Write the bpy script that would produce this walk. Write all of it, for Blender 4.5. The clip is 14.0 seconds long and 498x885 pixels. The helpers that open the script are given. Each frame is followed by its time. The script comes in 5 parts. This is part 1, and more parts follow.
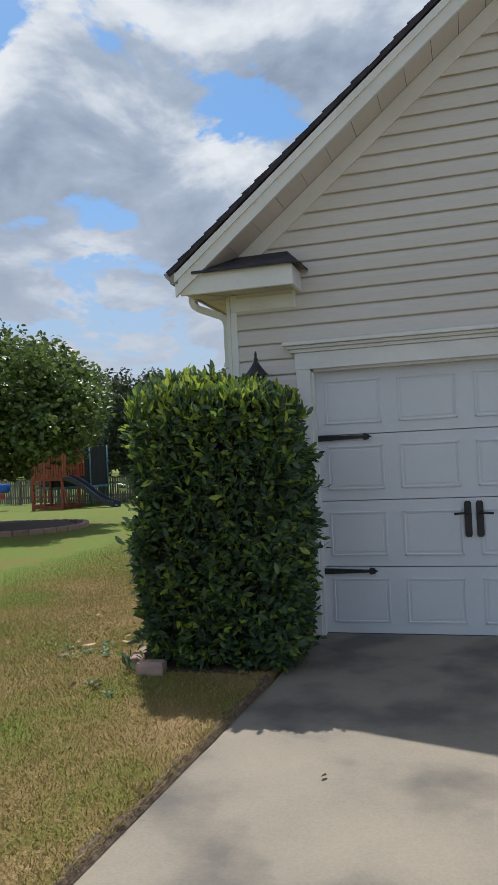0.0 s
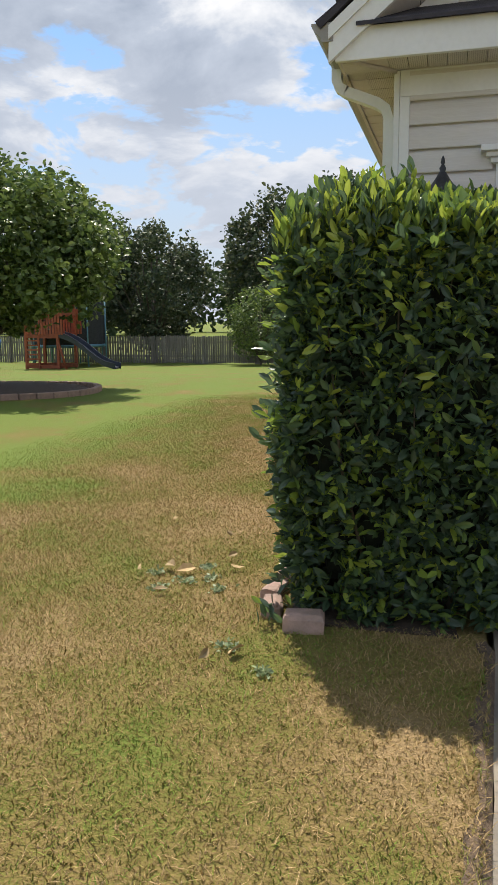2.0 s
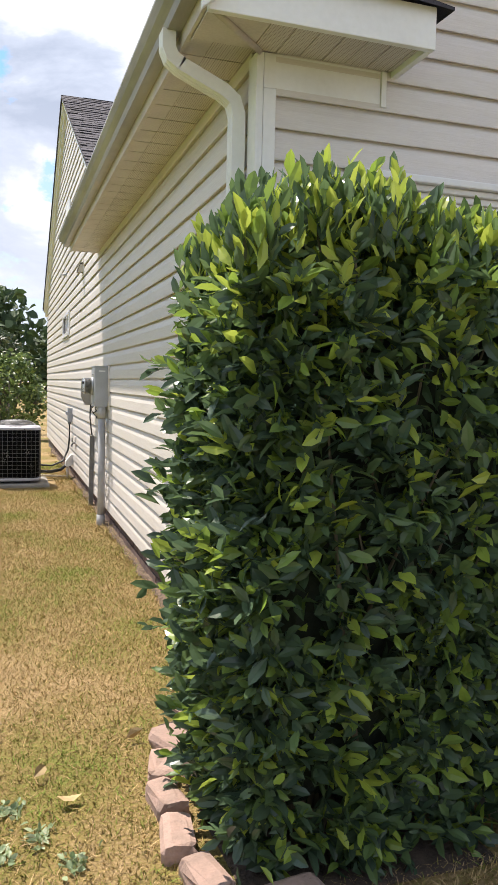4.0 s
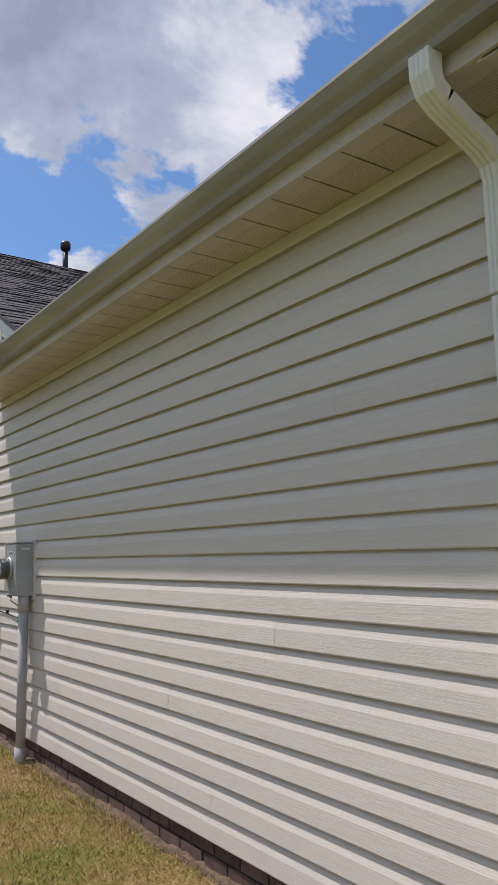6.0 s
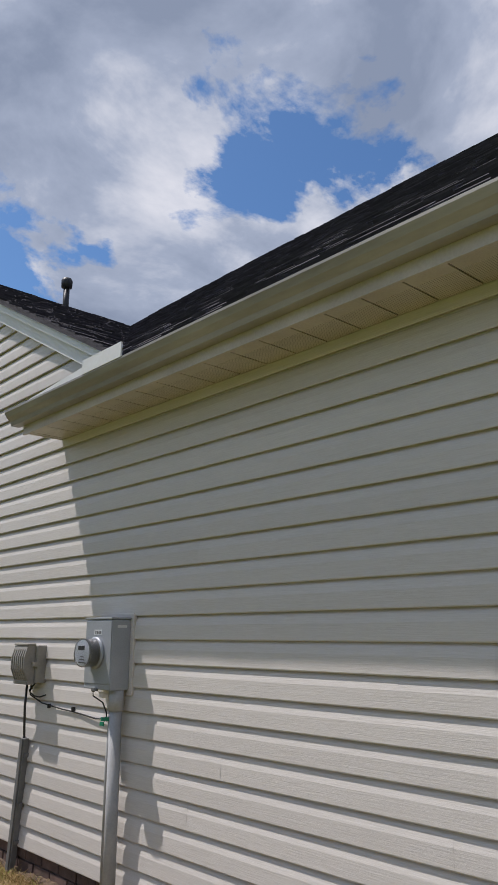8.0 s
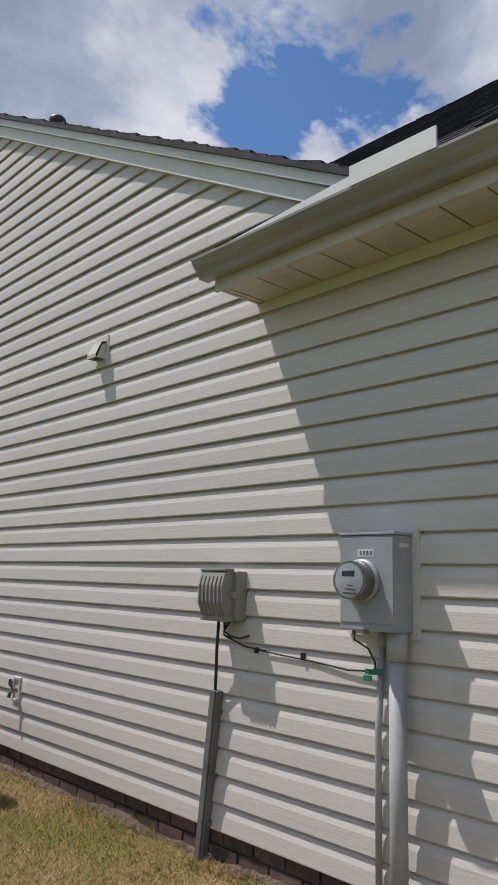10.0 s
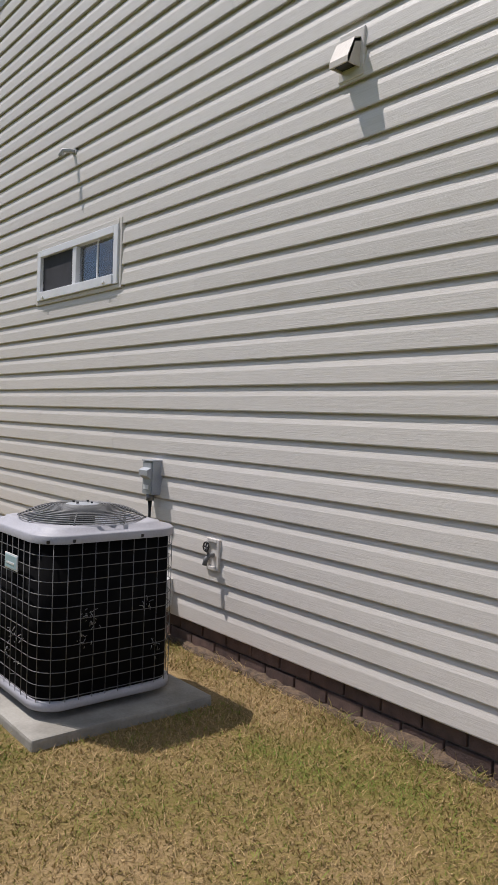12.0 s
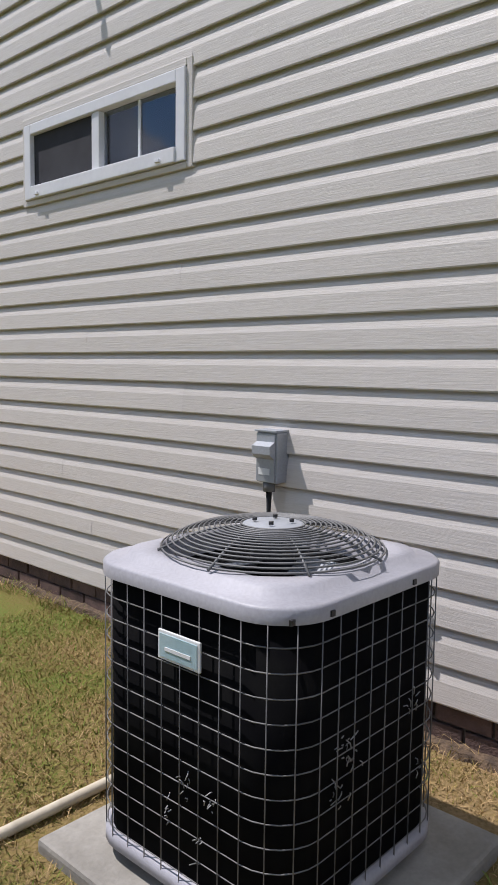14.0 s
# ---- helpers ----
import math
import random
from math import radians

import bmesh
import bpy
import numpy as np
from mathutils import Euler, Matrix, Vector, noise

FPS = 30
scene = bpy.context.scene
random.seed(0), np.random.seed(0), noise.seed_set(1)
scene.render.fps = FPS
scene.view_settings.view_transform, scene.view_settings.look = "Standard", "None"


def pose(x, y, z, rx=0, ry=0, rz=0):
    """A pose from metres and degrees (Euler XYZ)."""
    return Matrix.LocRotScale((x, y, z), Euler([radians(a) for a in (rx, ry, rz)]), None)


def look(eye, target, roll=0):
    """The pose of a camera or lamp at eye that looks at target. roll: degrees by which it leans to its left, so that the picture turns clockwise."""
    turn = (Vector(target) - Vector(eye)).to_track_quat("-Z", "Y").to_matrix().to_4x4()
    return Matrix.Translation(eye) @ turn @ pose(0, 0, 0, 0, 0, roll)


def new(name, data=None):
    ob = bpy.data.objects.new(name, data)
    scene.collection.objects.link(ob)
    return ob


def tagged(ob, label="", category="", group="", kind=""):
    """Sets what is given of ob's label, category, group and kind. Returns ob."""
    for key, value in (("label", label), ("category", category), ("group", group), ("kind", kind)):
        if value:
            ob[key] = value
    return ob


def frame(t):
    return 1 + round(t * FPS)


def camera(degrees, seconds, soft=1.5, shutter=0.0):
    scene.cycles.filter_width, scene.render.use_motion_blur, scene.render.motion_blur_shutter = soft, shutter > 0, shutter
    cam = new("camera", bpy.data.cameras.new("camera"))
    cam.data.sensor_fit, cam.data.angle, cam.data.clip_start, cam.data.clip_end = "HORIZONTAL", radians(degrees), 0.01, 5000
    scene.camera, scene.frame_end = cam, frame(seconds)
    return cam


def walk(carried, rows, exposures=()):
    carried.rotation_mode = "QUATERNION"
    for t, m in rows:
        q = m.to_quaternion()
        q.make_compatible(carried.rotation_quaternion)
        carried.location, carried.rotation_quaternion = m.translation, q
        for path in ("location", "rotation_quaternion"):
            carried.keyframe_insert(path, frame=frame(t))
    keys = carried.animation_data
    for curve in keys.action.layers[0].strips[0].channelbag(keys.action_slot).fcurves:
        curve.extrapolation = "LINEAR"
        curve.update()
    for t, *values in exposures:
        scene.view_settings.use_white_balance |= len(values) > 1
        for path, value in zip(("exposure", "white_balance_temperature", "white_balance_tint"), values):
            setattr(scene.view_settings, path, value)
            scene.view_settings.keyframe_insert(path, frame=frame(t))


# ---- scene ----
cam = camera(36.5, 14.0)
PATH = [
    (0, (1.817, -5.907, 1.467), (1.259, -3.987, 1.502), -2.7),
    (0.5, (1.451, -5.624, 1.454), (0.743, -3.756, 1.364), -2.5),
    (1, (1.149, -5.206, 1.418), (0.414, -3.363, 1.166), -2.0),
    (1.5, (0.714, -4.841, 1.444), (0.051, -2.979, 1.136), -1.1),
    (2, (0.336, -4.471, 1.441), (-0.18, -2.565, 1.121), -0.4),
    (2.2, (0.185, -4.322, 1.443), (-0.291, -2.406, 1.127), -0.3),
    (4.3, (-1.168, -2.737, 1.44), (-0.454, -0.871, 1.363), -0.1),
    (4.5, (-1.271, -2.55, 1.435), (-0.53, -0.692, 1.412), -1.3),
    (5, (-1.52, -2.099, 1.436), (-0.64, -0.304, 1.484), -1.9),
    (5.5, (-1.729, -1.666, 1.455), (-0.708, 0.047, 1.607), -0.9),
    (6, (-1.905, -1.193, 1.465), (-0.775, 0.431, 1.759), -1.2),
    (6.5, (-2.13, -0.745, 1.484), (-0.915, 0.805, 1.833), -0.7),
    (7, (-2.247, -0.338, 1.486), (-0.955, 1.121, 1.935), -0.9),
    (7.2, (-2.312, -0.149, 1.509), (-1.019, 1.298, 1.994), -0.6),
    (9.3, (-2.587, 1.819, 1.417), (-1.265, 3.246, 1.881), 0.5),
    (9.5, (-2.604, 2.004, 1.396), (-1.275, 3.432, 1.837), 0.7),
    (10, (-2.583, 2.491, 1.406), (-1.247, 3.937, 1.755), 1.4),
    (10.5, (-2.57, 2.997, 1.4), (-1.235, 4.473, 1.601), 1.8),
    (11, (-2.484, 3.472, 1.345), (-1.166, 4.968, 1.5), 1.8),
    (11.5, (-2.399, 3.963, 1.299), (-1.146, 5.521, 1.353), 2.1),
    (12, (-2.364, 4.441, 1.313), (-1.102, 5.991, 1.248), 2.0),
    (12.5, (-2.305, 4.931, 1.299), (-1.04, 6.477, 1.208), 1.7),
    (13, (-2.27, 5.416, 1.266), (-0.948, 6.909, 1.102), 1.5),
    (13.5, (-2.22, 5.841, 1.264), (-0.777, 7.206, 1.028), 1.3),
    (14, (-2.196, 6.307, 1.279), (-0.727, 7.651, 1.085), 0.8),
]
EXPOSURES = [(0.0, 0.3, 6300, 9), (1.0, 0.5, 6500, 9), (1.5, 0.62, 6750, 10), (2.0, 0.7, 6800, 11), (4.3, 1.2, 6750, 15), (4.5, 1.15, 6700, 15), (5.0, 0.6, 6600, 17), (5.5, 0.45, 6600, 19), (6.5, 0.22, 6250, 16), (9.5, 0.12, 6250, 16), (11.0, 0.17, 6350, 16), (14.0, 0.3, 6100, 17.5)]
SKY, SUN = 0.085, 3.8
walk(cam, [(r[0], look(*r[1:])) for r in PATH], EXPOSURES)

# ---- world and sun ----
SUN_TO = Vector((-0.42, 0.755, 1.61)).normalized()
SUN_ELEV = math.asin(SUN_TO.z)
world = bpy.data.worlds.new("sky")
scene.world = world
world.use_nodes = True
wn, wl = world.node_tree.nodes, world.node_tree.links
wn.clear()
w_out = wn.new("ShaderNodeOutputWorld")
w_bg = wn.new("ShaderNodeBackground")
w_bg.inputs["Strength"].default_value = SKY
w_sky = wn.new("ShaderNodeTexSky")
w_sky.sky_type, w_sky.sun_disc = "NISHITA", False
w_sky.sun_elevation = SUN_ELEV
w_sky.sun_rotation = math.atan2(SUN_TO.x, SUN_TO.y)
w_tc = wn.new("ShaderNodeTexCoord")
w_sep = wn.new("ShaderNodeSeparateXYZ")
wl.new(w_tc.outputs["Generated"], w_sep.inputs[0])


def wmath(op, a, b=None, clamp=False):
    n = wn.new("ShaderNodeMath")
    n.operation, n.use_clamp = op, clamp
    for i, v in enumerate((a, b)):
        if v is None:
            continue
        if isinstance(v, (int, float)):
            n.inputs[i].default_value = v
        else:
            wl.new(v, n.inputs[i])
    return n.outputs[0]


w_den = wmath("ADD", wmath("MAXIMUM", w_sep.outputs[2], 0.0), 0.30)
w_cmb = wn.new("ShaderNodeCombineXYZ")
wl.new(wmath("DIVIDE", w_sep.outputs[0], w_den), w_cmb.inputs[0])
wl.new(wmath("DIVIDE", w_sep.outputs[1], w_den), w_cmb.inputs[1])


def wnoise(offset, scale, detail, rough=0.55, dist=0.0):
    mp = wn.new("ShaderNodeMapping")
    mp.inputs["Location"].default_value = offset
    wl.new(w_cmb.outputs[0], mp.inputs[0])
    n = wn.new("ShaderNodeTexNoise")
    n.inputs["Scale"].default_value, n.inputs["Detail"].default_value = scale, detail
    n.inputs["Roughness"].default_value, n.inputs["Distortion"].default_value = rough, dist
    wl.new(mp.outputs[0], n.inputs["Vector"])
    return n.outputs["Fac"]


def wramp(fac, stops):
    r = wn.new("ShaderNodeValToRGB")
    while len(r.color_ramp.elements) < len(stops):
        r.color_ramp.elements.new(0.5)
    for e, (p, c) in zip(r.color_ramp.elements, stops):
        e.position, e.color = p, (*c, 1)
    wl.new(fac, r.inputs[0])
    return r.outputs[0]


CLOUD_AT = (3.1, 7.7, 0.0)
c_cover = wramp(wnoise(CLOUD_AT, 3.0, 13, 0.57, 0.25), [(0.445, (0, 0, 0)), (0.485, (1, 1, 1))])
c_body = wnoise((CLOUD_AT[0] + 0.07, CLOUD_AT[1] - 0.11, 0.0), 3.0, 12, 0.57, 0.25)
c_col = wramp(c_body, [(0.38, (7.6, 7.8, 8.1)), (0.45, (6.0, 6.4, 7.0)), (0.52, (3.9, 4.5, 5.5)), (0.64, (2.7, 3.25, 4.2))])
w_mix = wn.new("ShaderNodeMixRGB")
w_blue = wn.new("ShaderNodeMixRGB")
w_blue.blend_type = "MULTIPLY"
w_blue.inputs[0].default_value = 1.0
w_blue.inputs[2].default_value = (0.70, 1.0, 1.22, 1)
wl.new(w_sky.outputs[0], w_blue.inputs[1])
wl.new(c_cover, w_mix.inputs[0])
wl.new(w_blue.outputs[0], w_mix.inputs[1])
wl.new(c_col, w_mix.inputs[2])
w_haze = wn.new("ShaderNodeMixRGB")
wl.new(wramp(w_sep.outputs[2], [(0.04, (1, 1, 1)), (0.36, (0, 0, 0))]), w_haze.inputs[0])
wl.new(w_mix.outputs[0], w_haze.inputs[1])
w_haze.inputs[2].default_value = (4.5, 5.0, 5.9, 1)
wl.new(w_haze.outputs[0], w_bg.inputs["Color"])
wl.new(w_bg.outputs[0], w_out.inputs[0])

sun_data = bpy.data.lights.new("sun", "SUN")
sun_data.energy, sun_data.angle, sun_data.color = SUN, radians(0.55), (1.0, 0.95, 0.87)
sun = new("sun", sun_data)
sun.matrix_world = look((0, 0, 0), -SUN_TO)


# ---- materials ----
def mat(name, a, b=None, rough=0.6, scale=6.0, fine=60.0, bump=0.0, metal=0.0, c=None, stretch=(1, 1, 1), spread=0.0, island=False, lo=0.35, hi=0.65, trans=0.0):
    """Two-colour noise at two scales with fine relief; spread varies each piece."""
    m = bpy.data.materials.new(name)
    m.use_nodes = True
    nt = m.node_tree
    n, l = nt.nodes, nt.links
    p = n["Principled BSDF"]
    p.inputs["Roughness"].default_value, p.inputs["Metallic"].default_value = rough, metal
    b = b or tuple(v * 0.8 for v in a)
    g = n.new("ShaderNodeNewGeometry")
    mp = n.new("ShaderNodeMapping")
    mp.inputs["Scale"].default_value = stretch
    l.new(g.outputs["Position"], mp.inputs[0])
    big, small = n.new("ShaderNodeTexNoise"), n.new("ShaderNodeTexNoise")
    big.inputs["Scale"].default_value, big.inputs["Detail"].default_value = scale, 5
    small.inputs["Scale"].default_value, small.inputs["Detail"].default_value = fine, 3
    for t in (big, small):
        l.new(mp.outputs[0], t.inputs["Vector"])
    r = n.new("ShaderNodeValToRGB")
    r.color_ramp.elements[0].position, r.color_ramp.elements[1].position = lo, hi
    r.color_ramp.elements[0].color, r.color_ramp.elements[1].color = (*a, 1), (*b, 1)
    if c:
        e = r.color_ramp.elements.new((lo + hi) / 2)
        e.color = (*c, 1)
    l.new(big.outputs["Fac"], r.inputs[0])
    mix = n.new("ShaderNodeMixRGB")
    mix.blend_type = "OVERLAY"
    mix.inputs[0].default_value = 0.16
    l.new(r.outputs[0], mix.inputs[1])
    l.new(small.outputs["Fac"], mix.inputs[2])
    col = mix.outputs[0]
    if spread:
        hsv = n.new("ShaderNodeHueSaturation")
        mr = n.new("ShaderNodeMapRange")
        mr.inputs["To Min"].default_value, mr.inputs["To Max"].default_value = 1 - spread, 1 + spread
        if island:
            l.new(g.outputs["Random Per Island"], mr.inputs[0])
        else:
            oi = n.new("ShaderNodeObjectInfo")
            l.new(oi.outputs["Random"], mr.inputs[0])
        l.new(mr.outputs[0], hsv.inputs["Value"])
        l.new(col, hsv.inputs["Color"])
        col = hsv.outputs[0]
    l.new(col, p.inputs["Base Color"])
    if bump:
        bp = n.new("ShaderNodeBump")
        bp.inputs["Strength"].default_value, bp.inputs["Distance"].default_value = bump, 0.01
        l.new(small.outputs["Fac"], bp.inputs["Height"])
        l.new(bp.outputs[0], p.inputs["Normal"])
    if trans:
        tr = n.new("ShaderNodeBsdfTranslucent")
        l.new(col, tr.inputs[0])
        ms = n.new("ShaderNodeMixShader")
        ms.inputs[0].default_value = trans
        l.new(p.outputs[0], ms.inputs[1])
        l.new(tr.outputs[0], ms.inputs[2])
        l.new(ms.outputs[0], n["Material Output"].inputs[0])
    return m


def leaf_mat(name, cols, rough=0.35, trans=0.25, zsplit=None):
    """Leaf colours picked per leaf; zsplit brightens higher leaves, for fresh growth and a sunlit top."""
    m = bpy.data.materials.new(name)
    m.use_nodes = True
    n, l = m.node_tree.nodes, m.node_tree.links
    p = n["Principled BSDF"]
    p.inputs["Roughness"].default_value = rough
    g = n.new("ShaderNodeNewGeometry")
    r = n.new("ShaderNodeValToRGB")
    while len(r.color_ramp.elements) < len(cols):
        r.color_ramp.elements.new(0.5)
    for e, (pos, c) in zip(r.color_ramp.elements, cols):
        e.position, e.color = pos, (*c, 1)
    fac = g.outputs["Random Per Island"]
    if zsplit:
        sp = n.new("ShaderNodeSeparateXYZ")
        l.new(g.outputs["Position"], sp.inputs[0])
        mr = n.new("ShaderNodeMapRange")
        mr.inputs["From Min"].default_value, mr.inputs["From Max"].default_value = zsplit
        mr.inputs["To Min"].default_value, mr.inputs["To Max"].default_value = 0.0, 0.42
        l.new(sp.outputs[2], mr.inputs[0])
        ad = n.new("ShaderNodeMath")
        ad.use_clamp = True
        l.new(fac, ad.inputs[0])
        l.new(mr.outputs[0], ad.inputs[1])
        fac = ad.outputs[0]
    l.new(fac, r.inputs[0])
    l.new(r.outputs[0], p.inputs["Base Color"])
    tr = n.new("ShaderNodeBsdfTranslucent")
    l.new(r.outputs[0], tr.inputs[0])
    ms = n.new("ShaderNodeMixShader")
    ms.inputs[0].default_value = trans
    l.new(p.outputs[0], ms.inputs[1])
    l.new(tr.outputs[0], ms.inputs[2])
    l.new(ms.outputs[0], n["Material Output"].inputs[0])
    return m


def lawn_mat(name, blades):
    """Lawn in green with dry tan patches beside the house and drive."""
    m = bpy.data.materials.new(name)
    m.use_nodes = True
    n, l = m.node_tree.nodes, m.node_tree.links
    p = n["Principled BSDF"]
    p.inputs["Roughness"].default_value = 0.85
    p.inputs["Specular IOR Level"].default_value = 0.15
    g = n.new("ShaderNodeNewGeometry")
    sp = n.new("ShaderNodeSeparateXYZ")
    l.new(g.outputs["Position"], sp.inputs[0])
    big = n.new("ShaderNodeTexNoise")
    big.inputs["Scale"].default_value, big.inputs["Detail"].default_value = 0.9, 7
    big.inputs["Roughness"].default_value = 0.62
    l.new(g.outputs["Position"], big.inputs["Vector"])
    fine = n.new("ShaderNodeTexNoise")
    fine.inputs["Scale"].default_value, fine.inputs["Detail"].default_value = 75, 8
    l.new(g.outputs["Position"], fine.inputs["Vector"])

    def mth(op, a, b, clamp=False):
        q = n.new("ShaderNodeMath")
        q.operation, q.use_clamp = op, clamp
        for i, v in enumerate((a, b)):
            if isinstance(v, (int, float)):
                q.inputs[i].default_value = v
            else:
                l.new(v, q.inputs[i])
        return q.outputs[0]

    # dryness falls away from the house line towards the open yard
    mrx = n.new("ShaderNodeMapRange")
    mrx.inputs["From Min"].default_value, mrx.inputs["From Max"].default_value = -1.6, -4.2
    mrx.inputs["To Min"].default_value, mrx.inputs["To Max"].default_value = 0.13, -0.34
    l.new(sp.outputs[0], mrx.inputs[0])
    mry = n.new("ShaderNodeMapRange")
    mry.inputs["From Min"].default_value, mry.inputs["From Max"].default_value = 1.5, 6.5
    mry.inputs["To Min"].default_value, mry.inputs["To Max"].default_value = 0.0, 0.03
    l.new(sp.outputs[1], mry.inputs[0])
    dry = mth("ADD", mth("ADD", mth("MULTIPLY", mth("SUBTRACT", big.outputs["Fac"], 0.5), 1.9), 0.5), mth("ADD", mrx.outputs[0], mry.outputs[0]))
    dry = mth("ADD", dry, mth("MULTIPLY", mth("SUBTRACT", fine.outputs["Fac"], 0.5), 0.75))
    if blades:
        dry = mth("ADD", dry, mth("MULTIPLY", mth("SUBTRACT", g.outputs["Random Per Island"], 0.5), 0.85))
    r = n.new("ShaderNodeValToRGB")
    stops = [(0.18, (0.195, 0.268, 0.050)), (0.42, (0.248, 0.222, 0.058)), (0.62, (0.325, 0.235, 0.088)), (0.88, (0.47, 0.33, 0.165))]
    while len(r.color_ramp.elements) < len(stops):
        r.color_ramp.elements.new(0.5)
    # ground copy of these colours is darkened, so self-shaded blades stand out above it
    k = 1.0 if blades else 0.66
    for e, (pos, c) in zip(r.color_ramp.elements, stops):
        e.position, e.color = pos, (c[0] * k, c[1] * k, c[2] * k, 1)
    l.new(dry, r.inputs[0])
    l.new(r.outputs[0], p.inputs["Base Color"])
    bp = n.new("ShaderNodeBump")
    bp.inputs["Strength"].default_value, bp.inputs["Distance"].default_value = 0.7, 0.03
    l.new(fine.outputs["Fac"], bp.inputs["Height"])
    l.new(bp.outputs[0], p.inputs["Normal"])
    return m


def siding_mat():
    """Cream vinyl with embossed wood grain running along the boards and faint grime."""
    m = mat("vinyl_siding", (0.68, 0.640, 0.595), (0.63, 0.592, 0.548), 0.46, 1.1, 230, 0.30, stretch=(0.10, 0.10, 1.6), spread=0.03)
    n, l = m.node_tree.nodes, m.node_tree.links
    p, g = n["Principled BSDF"], n["Geometry"]
    mp = n.new("ShaderNodeMapping")
    mp.inputs["Scale"].default_value = (2.2, 2.2, 70.0)
    l.new(g.outputs["Position"], mp.inputs[0])
    grain = n.new("ShaderNodeTexNoise")
    grain.inputs["Scale"].default_value, grain.inputs["Detail"].default_value = 2.6, 6
    grain.inputs["Roughness"].default_value, grain.inputs["Distortion"].default_value = 0.65, 0.5
    l.new(mp.outputs[0], grain.inputs["Vector"])
    r = n.new("ShaderNodeValToRGB")
    r.color_ramp.elements[0].position, r.color_ramp.elements[1].position = 0.30, 0.60
    r.color_ramp.elements[0].color, r.color_ramp.elements[1].color = (0.92, 0.915, 0.905, 1), (1, 1, 1, 1)
    l.new(grain.outputs["Fac"], r.inputs[0])
    mx = n.new("ShaderNodeMixRGB")
    mx.blend_type = "MULTIPLY"
    mx.inputs[0].default_value = 1.0
    src = p.inputs["Base Color"].links[0].from_socket
    l.new(src, mx.inputs[1])
    l.new(r.outputs[0], mx.inputs[2])
    l.new(mx.outputs[0], p.inputs["Base Color"])
    bp = n.new("ShaderNodeBump")
    bp.inputs["Strength"].default_value, bp.inputs["Distance"].default_value = 0.28, 0.004
    l.new(grain.outputs["Fac"], bp.inputs["Height"])
    l.new(bp.outputs[0], p.inputs["Normal"])
    return m


M_SIDING = siding_mat()
M_TRIM = mat("white_trim", (0.78, 0.78, 0.76), (0.70, 0.70, 0.67), 0.45, 3, 40, 0.03)
# next two: siding's own colour, darkened and warmed for light bounced off grass
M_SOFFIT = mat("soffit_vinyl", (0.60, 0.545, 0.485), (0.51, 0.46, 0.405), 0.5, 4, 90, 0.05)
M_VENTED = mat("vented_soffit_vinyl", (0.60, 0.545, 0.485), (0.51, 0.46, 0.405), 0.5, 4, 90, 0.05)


def punch(m):
    """Rows of small dark vent holes."""
    n, l = m.node_tree.nodes, m.node_tree.links
    p, g = n["Principled BSDF"], n["Geometry"]
    vo = n.new("ShaderNodeTexVoronoi")
    vo.voronoi_dimensions = "2D"
    vo.inputs["Scale"].default_value, vo.inputs["Randomness"].default_value = 95, 0.0
    l.new(g.outputs["Position"], vo.inputs["Vector"])
    r = n.new("ShaderNodeValToRGB")
    r.color_ramp.elements[0].position, r.color_ramp.elements[1].position = 0.22, 0.30
    r.color_ramp.elements[0].color, r.color_ramp.elements[1].color = (0.50, 0.47, 0.44, 1), (1, 1, 1, 1)
    l.new(vo.outputs["Distance"], r.inputs[0])
    mx = n.new("ShaderNodeMixRGB")
    mx.blend_type = "MULTIPLY"
    mx.inputs[0].default_value = 1.0
    l.new(p.inputs["Base Color"].links[0].from_socket, mx.inputs[1])
    l.new(r.outputs[0], mx.inputs[2])
    l.new(mx.outputs[0], p.inputs["Base Color"])


punch(M_VENTED)
M_GUTTER = mat("gutter_metal", (0.40, 0.375, 0.335), (0.26, 0.245, 0.22), 0.4, 4, 34, 0.06, stretch=(1, 0.25, 1.6))
M_DOOR = mat("garage_door_paint", (0.70, 0.73, 0.76), (0.66, 0.69, 0.72), 0.42, 2, 90, 0.04)
M_BLACK = mat("black_iron", (0.012, 0.012, 0.014), (0.025, 0.025, 0.027), 0.45, 20, 120, 0.15)
M_SHINGLE = mat("asphalt_shingle", (0.036, 0.033, 0.042), (0.066, 0.060, 0.072), 0.9, 8, 220, 0.5, spread=0.35, island=True)
M_CONC = mat("driveway_concrete", (0.265, 0.228, 0.178), (0.125, 0.112, 0.097), 0.85, 1.5, 75, 0.25, c=(0.235, 0.203, 0.16))
M_PAD = mat("pad_concrete", (0.345, 0.325, 0.285), (0.23, 0.215, 0.185), 0.85, 7, 80, 0.2)
M_BRICK = mat("brown_brick", (0.085, 0.055, 0.047), (0.14, 0.088, 0.072), 0.9, 14, 120, 0.5, spread=0.3)
M_MORTAR = mat("mortar", (0.15, 0.13, 0.11), (0.10, 0.09, 0.08), 0.95, 20, 140, 0.5)
M_STONE = mat("edging_stone", (0.36, 0.24, 0.19), (0.27, 0.19, 0.15), 0.9, 12, 90, 0.4, spread=0.2)
M_MULCH = mat("mulch", (0.06, 0.04, 0.03), (0.12, 0.085, 0.06), 0.95, 20, 90, 0.9, spread=0.4, island=True)
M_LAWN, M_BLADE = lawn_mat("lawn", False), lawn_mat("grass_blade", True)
M_STEEL = mat("grey_steel", (0.40, 0.42, 0.45), (0.34, 0.36, 0.385), 0.42, 6, 120, 0.04, metal=0.15)
